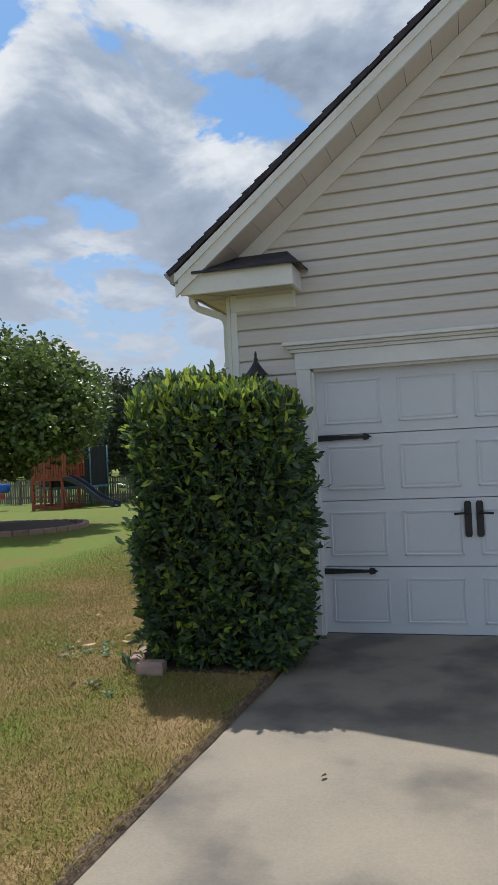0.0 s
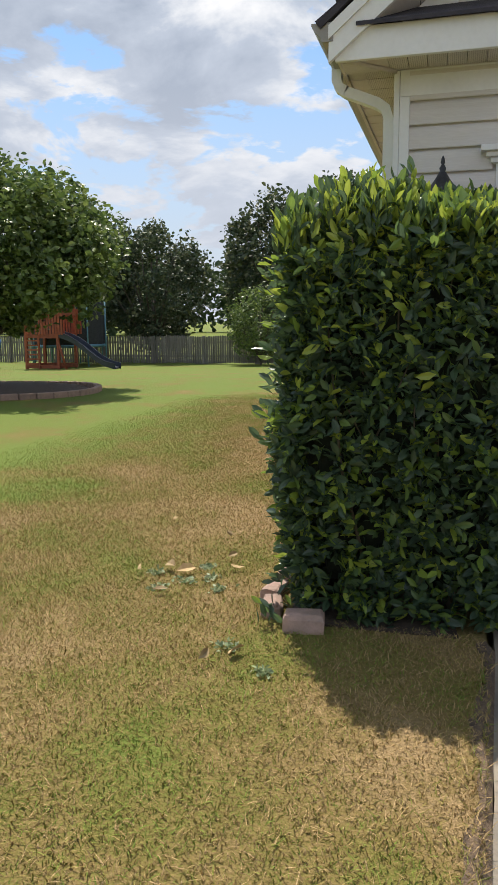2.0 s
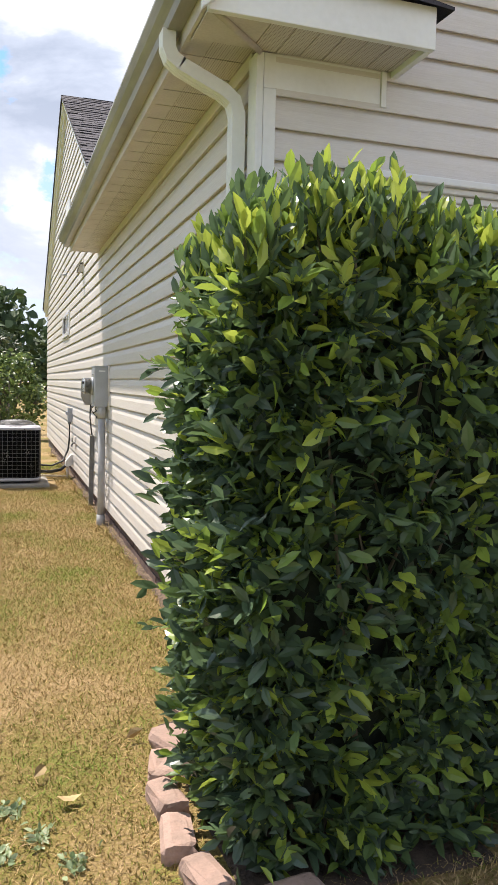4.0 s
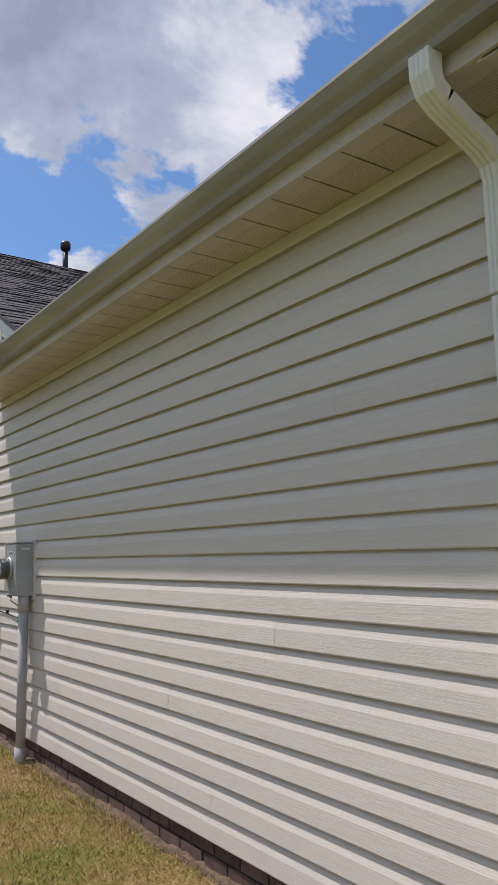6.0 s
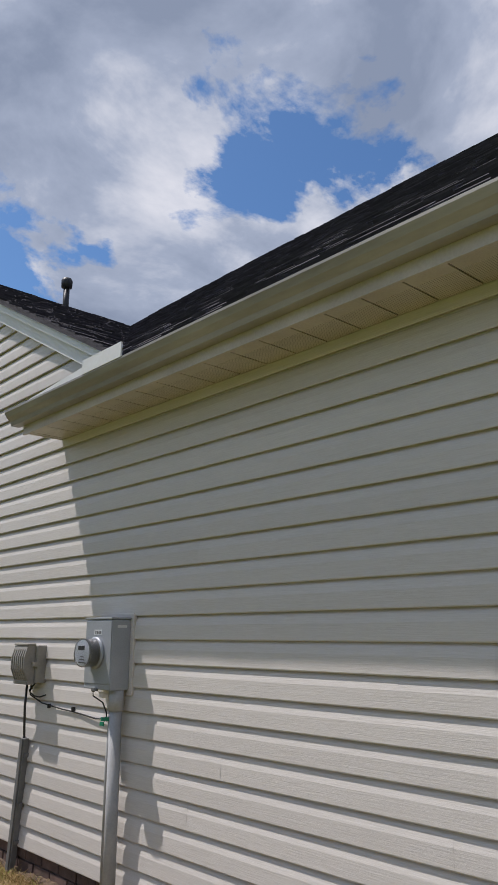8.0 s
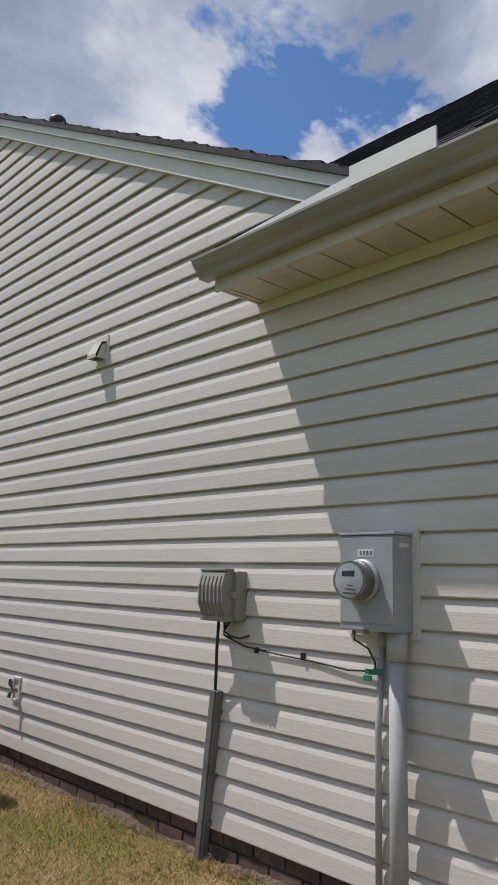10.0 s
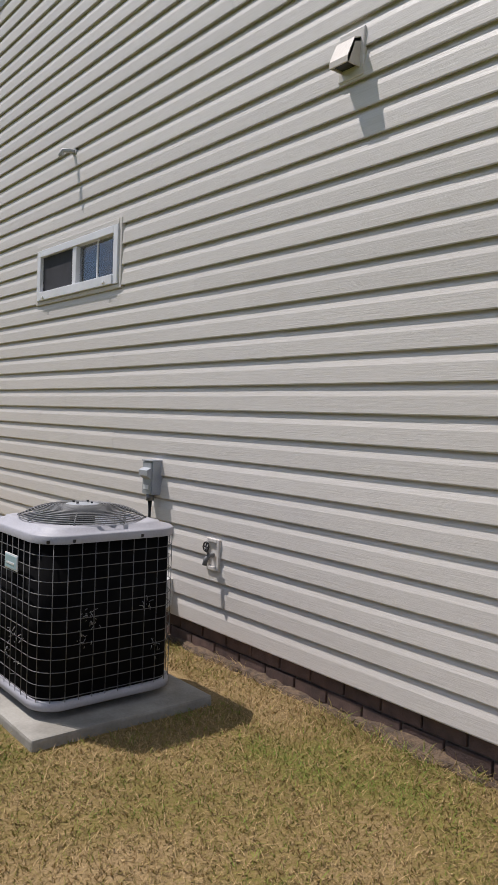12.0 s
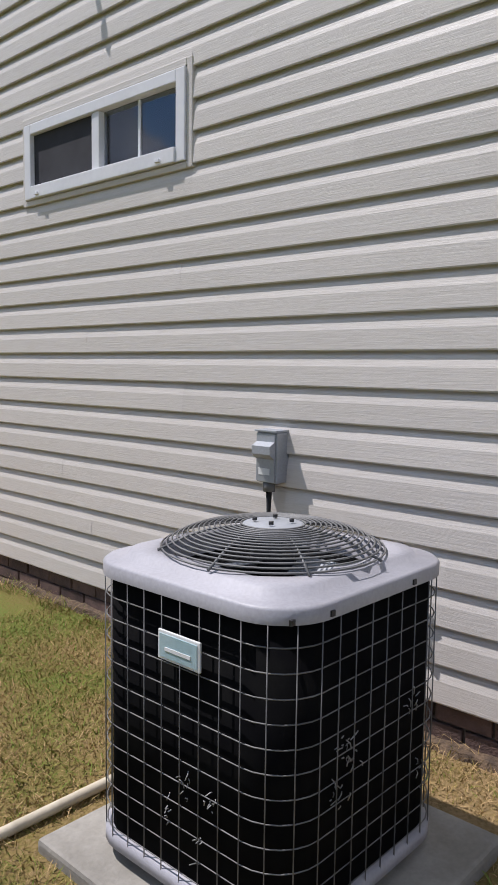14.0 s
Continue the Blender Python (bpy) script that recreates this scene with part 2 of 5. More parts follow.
M_PIPE = mat("grey_conduit", (0.42, 0.42, 0.42), (0.35, 0.35, 0.35), 0.5, 8, 70, 0.03)
M_UTIL = mat("grey_plastic", (0.30, 0.285, 0.255), (0.25, 0.235, 0.21), 0.55, 8, 70, 0.05)
M_DARKGREY = mat("dark_grey_cover", (0.13, 0.13, 0.13), (0.18, 0.18, 0.175), 0.5, 8, 60, 0.05)
M_CABLE = mat("black_cable", (0.015, 0.015, 0.015), (0.03, 0.03, 0.03), 0.5, 30)
M_ACTOP = mat("ac_grey_paint", (0.39, 0.385, 0.415), (0.33, 0.325, 0.35), 0.5, 5, 120, 0.04)
M_ACDARK = mat("ac_coil", (0.004, 0.004, 0.005), (0.008, 0.008, 0.008), 1.0, 10, 200, 0.0)
M_ACDARK.node_tree.nodes["Principled BSDF"].inputs["Specular IOR Level"].default_value = 0.05
M_WIRE = mat("ac_wire", (0.19, 0.185, 0.18), (0.10, 0.10, 0.10), 0.5, 14, 60)
M_LINT = mat("lint", (0.42, 0.42, 0.41), (0.25, 0.25, 0.24), 0.95, 30, 60)
M_WIN = mat("window_vinyl", (0.80, 0.80, 0.82), (0.74, 0.74, 0.76), 0.35, 4, 40, 0.02)
M_BARK = mat("bark", (0.07, 0.055, 0.045), (0.13, 0.11, 0.09), 0.95, 9, 50, 0.8, stretch=(1, 1, 0.3))
M_TWIG = mat("twig", (0.13, 0.10, 0.06), (0.09, 0.08, 0.04), 0.9, 30)
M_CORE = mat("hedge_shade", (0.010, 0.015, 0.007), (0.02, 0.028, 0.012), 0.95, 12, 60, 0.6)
M_FENCE = mat("grey_fence_wood", (0.20, 0.185, 0.165), (0.13, 0.12, 0.105), 0.9, 5, 40, 0.3, stretch=(1, 1, 0.2), spread=0.22)
M_CEDAR = mat("stained_cedar", (0.32, 0.085, 0.035), (0.22, 0.055, 0.025), 0.7, 6, 50, 0.2, spread=0.15)
M_SLIDE = mat("navy_plastic", (0.02, 0.028, 0.05), (0.035, 0.045, 0.07), 0.35, 6)
M_BLUE = mat("blue_plastic", (0.02, 0.12, 0.55), (0.02, 0.10, 0.42), 0.4, 6)
M_RED = mat("red_plastic", (0.45, 0.03, 0.03), (0.35, 0.02, 0.02), 0.4, 6)
M_NET = mat("trampoline_net", (0.02, 0.022, 0.024), (0.035, 0.037, 0.04), 0.9, 20)
M_TEAL = mat("teal_pad", (0.10, 0.24, 0.30), (0.08, 0.18, 0.24), 0.6, 8)
M_PVC = mat("ivory_pipe", (0.62, 0.55, 0.42), (0.50, 0.44, 0.33), 0.5, 12)
M_LABEL = mat("label_teal", (0.32, 0.46, 0.50), (0.40, 0.52, 0.55), 0.5, 12)
M_WHITE = mat("label_white", (0.75, 0.76, 0.76), (0.68, 0.69, 0.69), 0.5, 20)
M_GREEN = mat("green_tag", (0.01, 0.24, 0.13), (0.01, 0.18, 0.10), 0.5, 30)
M_DRYLEAF = mat("dry_leaf", (0.45, 0.33, 0.16), (0.30, 0.20, 0.10), 0.8, 20, spread=0.3)
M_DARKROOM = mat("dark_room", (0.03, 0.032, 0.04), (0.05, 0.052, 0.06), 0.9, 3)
M_SCREEN = mat("insect_screen", (0.022, 0.022, 0.028), (0.035, 0.035, 0.042), 0.8, 6, 300, 0.1)
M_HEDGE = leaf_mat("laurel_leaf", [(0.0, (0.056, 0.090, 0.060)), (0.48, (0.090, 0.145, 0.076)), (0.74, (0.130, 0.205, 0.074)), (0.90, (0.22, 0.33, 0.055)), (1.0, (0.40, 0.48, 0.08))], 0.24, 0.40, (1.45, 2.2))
M_TREE = leaf_mat("tree_leaf", [(0.0, (0.05, 0.085, 0.025)), (0.5, (0.11, 0.17, 0.045)), (1.0, (0.22, 0.28, 0.08))], 0.4, 0.3)
M_TREE_DARK = leaf_mat("dark_tree_leaf", [(0.0, (0.03, 0.05, 0.026)), (0.6, (0.06, 0.09, 0.042)), (1.0, (0.14, 0.15, 0.075))], 0.5, 0.25)
M_WOODS = leaf_mat("woods_leaf", [(0.0, (0.035, 0.065, 0.03)), (0.6, (0.06, 0.10, 0.04)), (1.0, (0.10, 0.14, 0.06))], 0.7, 0.2)
M_GLASS = bpy.data.materials.new("window_glass")
M_GLASS.use_nodes = True
gp = M_GLASS.node_tree.nodes["Principled BSDF"]
gp.inputs["Base Color"].default_value = (0.75, 0.8, 0.88, 1)
gp.inputs["Roughness"].default_value, gp.inputs["Transmission Weight"].default_value, gp.inputs["IOR"].default_value = 0.02, 1.0, 1.5


# ---- mesh helpers ----
def box(bm, x0, x1, y0, y1, z0, z1, bev=0.0, m=None):
    r = bmesh.ops.create_cube(bm, size=1)
    for v in r["verts"]:
        v.co = Vector(((x0 + x1) / 2 + v.co.x * (x1 - x0), (y0 + y1) / 2 + v.co.y * (y1 - y0), (z0 + z1) / 2 + v.co.z * (z1 - z0)))
    vs = list(r["verts"])
    if bev:
        es = list({e for v in vs for e in v.link_edges})
        bw = bmesh.ops.bevel(bm, geom=es, offset=bev, segments=2, affect="EDGES", profile=0.6)
        vs = list({v for f in bw["faces"] for v in f.verts} | {v for v in vs if v.is_valid})
    if m is not None:
        bmesh.ops.transform(bm, matrix=m, verts=vs)
    return vs


def prism(bm, pts, axis, a, b):
    """A closed outline of (u, z) swept along axis 'x' or 'y' from a to b."""
    def co(u, z, w):
        return (w, u, z) if axis == "x" else (u, w, z)
    lo = [bm.verts.new(co(u, z, a)) for u, z in pts]
    hi = [bm.verts.new(co(u, z, b)) for u, z in pts]
    k = len(pts)
    for i in range(k):
        bm.faces.new((lo[i], lo[(i + 1) % k], hi[(i + 1) % k], hi[i]))
    bm.faces.new(lo[::-1])
    bm.faces.new(hi)
    bmesh.ops.recalc_face_normals(bm, faces=bm.faces[:])


def tube(bm, pts, r, seg=8, cap=True, taper=None):
    """A round bar along a line of points."""
    pts = [Vector(p) for p in pts]
    rings = []
    for i, p in enumerate(pts):
        d = (pts[min(i + 1, len(pts) - 1)] - pts[max(i - 1, 0)]).normalized()
        u = d.cross(Vector((0, 0, 1)))
        if u.length < 0.05:
            u = d.cross(Vector((0, 1, 0)))
        u.normalize()
        w = d.cross(u)
        rr = r if taper is None else r + (taper - r) * i / max(1, len(pts) - 1)
        rings.append([bm.verts.new(p + (u * math.cos(t) + w * math.sin(t)) * rr) for t in (k * math.tau / seg for k in range(seg))])
    for a, b in zip(rings, rings[1:]):
        for k in range(seg):
            f = bm.faces.new((a[k], a[(k + 1) % seg], b[(k + 1) % seg], b[k]))
            f.smooth = True
    if cap:
        bm.faces.new(rings[0][::-1])
        bm.faces.new(rings[-1])
    return rings


def lathe(bm, prof, cx, cy, seg=20):
    """Profile of (radius, z) turned about a vertical axis."""
    rings = [[bm.verts.new((cx + r * math.cos(k * math.tau / seg), cy + r * math.sin(k * math.tau / seg), z)) for k in range(seg)] for r, z in prof]
    for a, b in zip(rings, rings[1:]):
        for k in range(seg):
            f = bm.faces.new((a[k], a[(k + 1) % seg], b[(k + 1) % seg], b[k]))
            f.smooth = True
    bm.faces.new(rings[0][::-1])
    bm.faces.new(rings[-1])


def mesh_of(name, bm, material):
    me = bpy.data.meshes.new(name)
    bmesh.ops.recalc_face_normals(bm, faces=bm.faces[:])
    bm.to_mesh(me)
    bm.free()
    me.materials.append(material)
    return me


def part(name, bm, material, parent=None, label=""):
    ob = new(name, mesh_of(name, bm, material))
    ob.parent = parent
    return tagged(ob, label)


def pbox(name, material, parent, dims, bev=0.0, label=""):
    bm = bmesh.new()
    box(bm, *dims, bev=bev)
    return part(name, bm, material, parent, label)


def ptube(name, material, parent, pts, r, seg=8, label=""):
    bm = bmesh.new()
    tube(bm, pts, r, seg)
    return part(name, bm, material, parent, label)


def thing(name, at, label, category, group="", kind=""):
    """An empty at the thing's base; its parts are built in world space."""
    ob = new(name)
    ob.empty_display_size = 0.1
    ob.location = at
    return tagged(ob, label, category, group, kind)


def settle(ob):
    """Keep parts, built in world space, in place under a moved empty."""
    inv = Matrix.Translation(-Vector(ob.location))
    for c in ob.children:
        c.matrix_parent_inverse = inv


def raw(name, verts, faces, material, smooth=False):
    me = bpy.data.meshes.new(name)
    me.from_pydata(verts, [], faces)
    me.materials.append(material)
    if smooth:
        me.polygons.foreach_set("use_smooth", [True] * len(me.polygons))
    return me


def ground_z(x, y):
    d = math.hypot(x + 1.0, y - 2.0)
    t = min(1.0, max(0.0, (d - 8.0) / 20.0))
    t = t * t * (3 - 2 * t)
    return 0.055 - 0.50 * t + 0.012 * math.sin(1.7 * x + 0.4) * math.cos(1.1 * y)


# ---- ground and drive ----
DRIVE_EDGE = ((-0.05, 0.60), (-1.4, 0.54), (-2.3, 0.49), (-3.6, 0.43), (-8.0, 0.22), (-30.0, -0.9))


def drive_x(y):
    for (ya, xa), (yb, xb) in zip(DRIVE_EDGE, DRIVE_EDGE[1:]):
        if y >= yb:
            return xa + (xb - xa) * (y - ya) / (yb - ya)
    return DRIVE_EDGE[-1][1]


gx = sorted(set([-900, -300, -120, -70] + [-45 + 1.5 * i for i in range(24)] + [-9 + 0.45 * i for i in range(28)] + [0.2 + 0.03 * i for i in range(18)] + [4 + 3 * i for i in range(6)] + [30, 60, 120, 300, 900]))
gy = sorted(set([-900, -300, -100, -40, -20, -12] + [-8 + 0.45 * i for i in range(46)] + [13.5 + 1.5 * i for i in range(16)] + [40, 50, 70, 120, 300, 900]))
gv = [(x, y, ground_z(x, y) - (0.14 if x > drive_x(y) - 0.025 and y < 0.3 and x < 9 else 0.0)) for y in gy for x in gx]
gf = [(j * len(gx) + i, j * len(gx) + i + 1, (j + 1) * len(gx) + i + 1, (j + 1) * len(gx) + i) for j in range(len(gy) - 1) for i in range(len(gx) - 1)]
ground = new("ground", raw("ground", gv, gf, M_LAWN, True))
tagged(ground, "mown lawn, green with dry tan patches", "lawn", kind="structure")

bm = bmesh.new()
ys = [0.08] + [-0.05 - 0.25 * i for i in range(60)]
left = [(drive_x(y) + random.uniform(-0.012, 0.012), y) for y in ys]
tops = [(bm.verts.new((x, y, 0.022)), bm.verts.new((9.8, y, 0.022)), bm.verts.new((x - 0.004, y, -0.12))) for x, y in left]
for a, b in zip(tops, tops[1:]):
    bm.faces.new((a[0], a[1], b[1], b[0]))
    bm.faces.new((a[2], a[0], b[0], b[2]))
drive = part("driveway", bm, M_CONC)
tagged(drive, "pale concrete driveway slab with faint dark stains", "driveway", kind="structure")

bm = bmesh.new()
strip = []
for i in range(140):
    y = -1.25 - 0.05 * i
    w = 0.055 + 0.02 * math.sin(9 * y) + random.uniform(-0.012, 0.012)
    xa, xb = drive_x(y) - w, drive_x(y) + 0.004
    strip.append((bm.verts.new((xa, y, ground_z(xa, y) + 0.003)), bm.verts.new(((xa + xb) / 2, y, ground_z(xa, y) + random.uniform(0.004, 0.016))), bm.verts.new((xb, y, 0.026))))
for p, q in zip(strip, strip[1:]):
    bm.faces.new((p[0], p[1], q[1], q[0]))
    bm.faces.new((p[1], p[2], q[2], q[1]))
M_SOIL = mat("bare_soil", (0.17, 0.115, 0.070), (0.075, 0.052, 0.036), 0.95, 30, 110, 1.0)
tagged(part("soil_edge", bm, M_SOIL), "strip of bare brown soil along the driveway edge", "soil", kind="structure")

# ---- house shell ----
COURSE, BASE = 0.127, 0.205
SOFFIT, EAVE_END = 2.80, 5.20
PITCH_G, RIDGE_G = 0.81, 4.6
PITCH_M, PEAK_Y, FAR_Y = 0.537, 9.35, 14.4


def gable_m(y):
    """Underside of the main gable's rake on the side wall."""
    return 3.50 + PITCH_M * (PEAK_Y - abs(y - PEAK_Y) - 5.278)


def gable_g(x):
    """Underside of the garage gable's rake on the front wall."""
    return 2.90 + PITCH_G * (RIDGE_G - abs(x - RIDGE_G))


WIN = (8.66, 9.87, 2.125, 2.495)
side_wall = thing("wall_side", (0.1, 5, 0), "long side wall clad in cream vinyl siding above brick footing", "wall", kind="structure")
bm = bmesh.new()
box(bm, 0.0, 0.14, 0.0, WIN[0], 0.2, 2.8)
box(bm, 0.0, 0.14, WIN[1], FAR_Y, 0.2, 2.8)
box(bm, 0.0, 0.14, WIN[0], WIN[1], 0.2, WIN[2])
box(bm, 0.0, 0.14, WIN[0], WIN[1], WIN[3], 2.8)
prism(bm, [(4.1, 2.8), (FAR_Y, 2.8), (FAR_Y, gable_m(FAR_Y) + 0.05), (PEAK_Y, gable_m(PEAK_Y) + 0.05), (4.1, gable_m(4.1) + 0.05)], "x", 0.0, 0.14)
part("sheathing", bm, M_SIDING, side_wall)
front_wall = thing("wall_front", (3, 0.1, 0), "garage front gable wall clad in cream vinyl siding", "wall", kind="structure")
DX0, DX1, DH = 0.64, 3.06, 2.13
bm = bmesh.new()
box(bm, 0.14, DX0, 0.0, 0.14, 0.0, 2.8)
box(bm, DX1, 9.2, 0.0, 0.14, 0.0, 2.8)
box(bm, DX0, DX1, 0.0, 0.14, DH, 2.8)
prism(bm, [(0.14, 2.8), (9.1, 2.8), (RIDGE_G, gable_g(RIDGE_G))], "y", 0.0, 0.14)
part("sheathing", bm, M_SIDING, front_wall)
back_walls = thing("wall_back", (6, 7, 0), "plain cream walls closing the far sides of the house", "wall", kind="structure")
pbox("sheathing", M_SIDING, back_walls, (9.2, 9.35, 0.0, FAR_Y, 0.0, 2.9))
pbox("sheathing", M_SIDING, back_walls, (0.14, 9.2, FAR_Y - 0.14, FAR_Y, 0.0, 3.0))
slab = pbox("floor", M_CONC, None, (0.16, 8.38, 0.16, FAR_Y - 0.16, -0.05, 0.0))
tagged(slab, "plain concrete slab inside the house", "floor", kind="structure")

# ---- roofs ----
def slope_roof(name, label, origin, along, up, length, run, rows_at, thick=0.03, material=M_SHINGLE):
    """A deck with overlapping shingle courses; along and up are unit vectors in the slope."""
    ob = thing(name, origin, label, "roof", kind="structure")
    o, a, u = Vector(origin), Vector(along).normalized(), Vector(up).normalized()
    nrm = a.cross(u)
    if nrm.z < 0:
        nrm = -nrm
    bm = bmesh.new()
    c = [o, o + a * length, o + a * length + u * run, o + u * run]
    lo, hi = [bm.verts.new(p - nrm * thick) for p in c], [bm.verts.new(p) for p in c]
    for i in range(4):
        bm.faces.new((lo[i], lo[(i + 1) % 4], hi[(i + 1) % 4], hi[i]))
    bm.faces.new(lo)
    bm.faces.new(hi)
    part("deck", bm, material, ob)
    vs, fs = [], []
    rnd = random.Random(7)
    k = 0
    while k * rows_at < run - 0.02:
        s = -rnd.random() * 0.3
        while s < length:
            w = rnd.choice((0.16, 0.22, 0.30))
            t0, t1 = max(0.0, s), min(length, s + w - 0.006)
            s += w
            if t1 - t0 < 0.02:
                continue
            e = min(run, (k + 1) * rows_at + 0.03)
            h = rnd.choice((0.010, 0.014, 0.019))
            d = rnd.uniform(-0.006, 0.006)
            b = len(vs)
            for tt in (t0, t1):
                for q, hh in ((k * rows_at + d, 0.0), (k * rows_at + d, h), (e, 0.003)):
                    vs.append(o + a * tt + u * q + nrm * hh)
            fs += [(b, b + 1, b + 4, b + 3), (b + 1, b + 2, b + 5, b + 4), (b, b + 2, b + 1), (b + 3, b + 4, b + 5)]
        k += 1
    sh = new("shingles", raw("shingles", vs, fs, material))
    sh.parent = ob
    tagged(sh, "overlapping dark asphalt shingle tabs", kind="stuff")
    settle(ob)
    return ob


EAVE_X, EAVE_Z = -0.40, 2.93
gl = Vector((1, 0, PITCH_G))
run_g = (RIDGE_G - EAVE_X) * gl.length
slope_roof("roof_garage_west", "dark charcoal asphalt shingle roof slope over the garage", (EAVE_X, -0.38, EAVE_Z), (0, 1, 0), gl, 5.63, run_g, 0.14)
slope_roof("roof_garage_valley", "dark charcoal asphalt shingle slope running into the main roof", (0.05, 5.25, EAVE_Z + PITCH_G * (0.05 - EAVE_X)), (0, 1, 0), gl, 5.0, run_g - 0.45 * gl.length, 0.14)
slope_roof("roof_garage_east", "dark charcoal asphalt shingle roof slope over the garage", (2 * RIDGE_G - EAVE_X, -0.38, EAVE_Z), (0, 1, 0), (-1, 0, PITCH_G), 9.4, run_g, 0.6)
ml = Vector((0, 1, PITCH_M))
MZ0 = gable_m(4.1) + 0.15
run_m = (PEAK_Y - 4.1) * ml.length
slope_roof("roof_main_south", "dark charcoal asphalt shingle slope of the main house roof", (-0.115, 4.1, MZ0), (1, 0, 0), ml, 9.4, run_m, 0.14)
slope_roof("roof_main_north", "dark charcoal asphalt shingle slope of the main house roof", (-0.115, 2 * PEAK_Y - 4.1, MZ0), (1, 0, 0), (0, -1, PITCH_M), 9.4, run_m, 0.6)

# ---- trim, soffits, gutter ----
rake_main = thing("rake_board_main", (-0.1, 9, 4), "stepped white rake boards under the main roof edge", "trim", kind="structure")
for sgn, n0 in ((1, 4.15), (-1, 2 * PEAK_Y - 4.15)):
    for (x0, x1, h0, h1) in ((-0.095, -0.015, 0.055, 0.142), (-0.062, -0.012, -0.05, 0.052)):
        bm = bmesh.new()
        ys2 = (n0, PEAK_Y)
        pts = [(ys2[0], gable_m(ys2[0]) + h0), (ys2[1], gable_m(ys2[1]) + h0), (ys2[1], gable_m(ys2[1]) + h1), (ys2[0], gable_m(ys2[0]) + h1)]
        prism(bm, pts, "x", x0, x1)
        part("board", bm, M_TRIM, rake_main)
rake_front = thing("rake_board_front", (1, -0.3, 3), "white rake fascia and vented soffit on the garage gable", "trim", kind="structure")
RX0 = -0.34
for side in (1, -1):
    def fx(x):
        return x if side == 1 else 2 * RIDGE_G - x
    def rz(x):
        return EAVE_Z + PITCH_G * (x - EAVE_X)
    for (y0, y1, h0, h1) in ((-0.36, -0.33, -0.235, -0.065), (-0.375, -0.358, -0.125, -0.06)):
        bm = bmesh.new()
        prism(bm, [(fx(RX0), rz(RX0) + h0), (fx(RIDGE_G), rz(RIDGE_G) + h0), (fx(RIDGE_G), rz(RIDGE_G) + h1), (fx(RX0), rz(RX0) + h1)], "y", y0, y1)
        part("fascia_board", bm, M_TRIM, rake_front)
    k = 0
    x = -0.30
    while x < RIDGE_G:
        x1 = min(RIDGE_G, x + 0.196)
        bm = bmesh.new()
        prism(bm, [(fx(x), rz(x) - 0.235), (fx(x1), rz(x1) - 0.235), (fx(x1), rz(x1) - 0.225), (fx(x), rz(x) - 0.225)], "y", -0.33, -0.012)
        part("soffit_panel", bm, M_SIDING, rake_front)
        x += 0.20
    bm = bmesh.new()
    prism(bm, [(fx(-0.02), rz(-0.02) - 0.40), (fx(RIDGE_G), rz(RIDGE_G) - 0.40), (fx(RIDGE_G), rz(RIDGE_G) - 0.24), (fx(-0.02), rz(-0.02) - 0.24)], "y", -0.032, -0.004)
    part("frieze_board", bm, M_TRIM, rake_front)

ret = thing("eave_return", (0.1, -0.2, 2.75), "boxed white cornice return with small shingled cap", "trim", kind="structure")
pbox("fascia_board", M_TRIM, ret, (-0.31, 0.60, -0.33, -0.30, 2.755, 2.915), 0.004)
pbox("fascia_board", M_TRIM, ret, (0.57, 0.60, -0.298, -0.02, 2.755, 2.905), 0.004)
bm = bmesh.new()
prism(bm, [(-0.37, 2.925), (-0.02, 3.09), (-0.02, 3.06), (-0.37, 2.905)], "x", -0.2, 0.50)
part("shingle_cap", bm, M_SHINGLE, ret, "dark shingle cap")
bm = bmesh.new()
v = [bm.verts.new(p) for p in ((0.50, -0.37, 2.927), (0.66, -0.36, 2.912), (0.66, -0.02, 2.93), (0.50, -0.02, 3.088), (0.50, -0.37, 2.905), (0.66, -0.36, 2.90), (0.66, -0.02, 2.91))]
for q in ((0, 1, 3), (1, 2, 3), (4, 5, 1, 0), (5, 6, 2, 1)):
    bm.faces.new([v[i] for i in q])
part("shingle_cap", bm, M_SHINGLE, ret)
x = -0.05
while x < 0.56:
    pbox("soffit_panel", M_VENTED, ret, (x, min(x + 0.097, 0.568), -0.298, -0.03, 2.778, 2.788), 0.002)
    x += 0.10
bm = bmesh.new()
tube(bm, [(-0.285, -0.29, 2.775), (-0.02, -0.03, 2.775)], 0.016, 4)
part("soffit_miter", bm, M_SOFFIT, ret)
pbox("soffit_panel", M_SOFFIT, ret, (-0.30, -0.053, -0.298, -0.03, 2.780, 2.789))
pbox("frieze_board", M_TRIM, ret, (0.002, 0.525, -0.026, -0.003, 2.64, 2.777), 0.003)
pbox("frieze_stop", M_TRIM, ret, (0.526, 0.55, -0.034, -0.003, 2.63, 2.777), 0.002)

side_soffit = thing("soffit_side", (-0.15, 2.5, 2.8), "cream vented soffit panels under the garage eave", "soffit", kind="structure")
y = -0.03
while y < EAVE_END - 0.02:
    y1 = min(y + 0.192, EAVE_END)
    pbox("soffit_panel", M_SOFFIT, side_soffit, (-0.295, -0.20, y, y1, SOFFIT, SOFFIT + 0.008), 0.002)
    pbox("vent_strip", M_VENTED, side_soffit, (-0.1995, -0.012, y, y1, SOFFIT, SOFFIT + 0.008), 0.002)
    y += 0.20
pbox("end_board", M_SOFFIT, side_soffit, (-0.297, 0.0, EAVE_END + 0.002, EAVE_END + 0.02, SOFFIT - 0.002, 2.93))
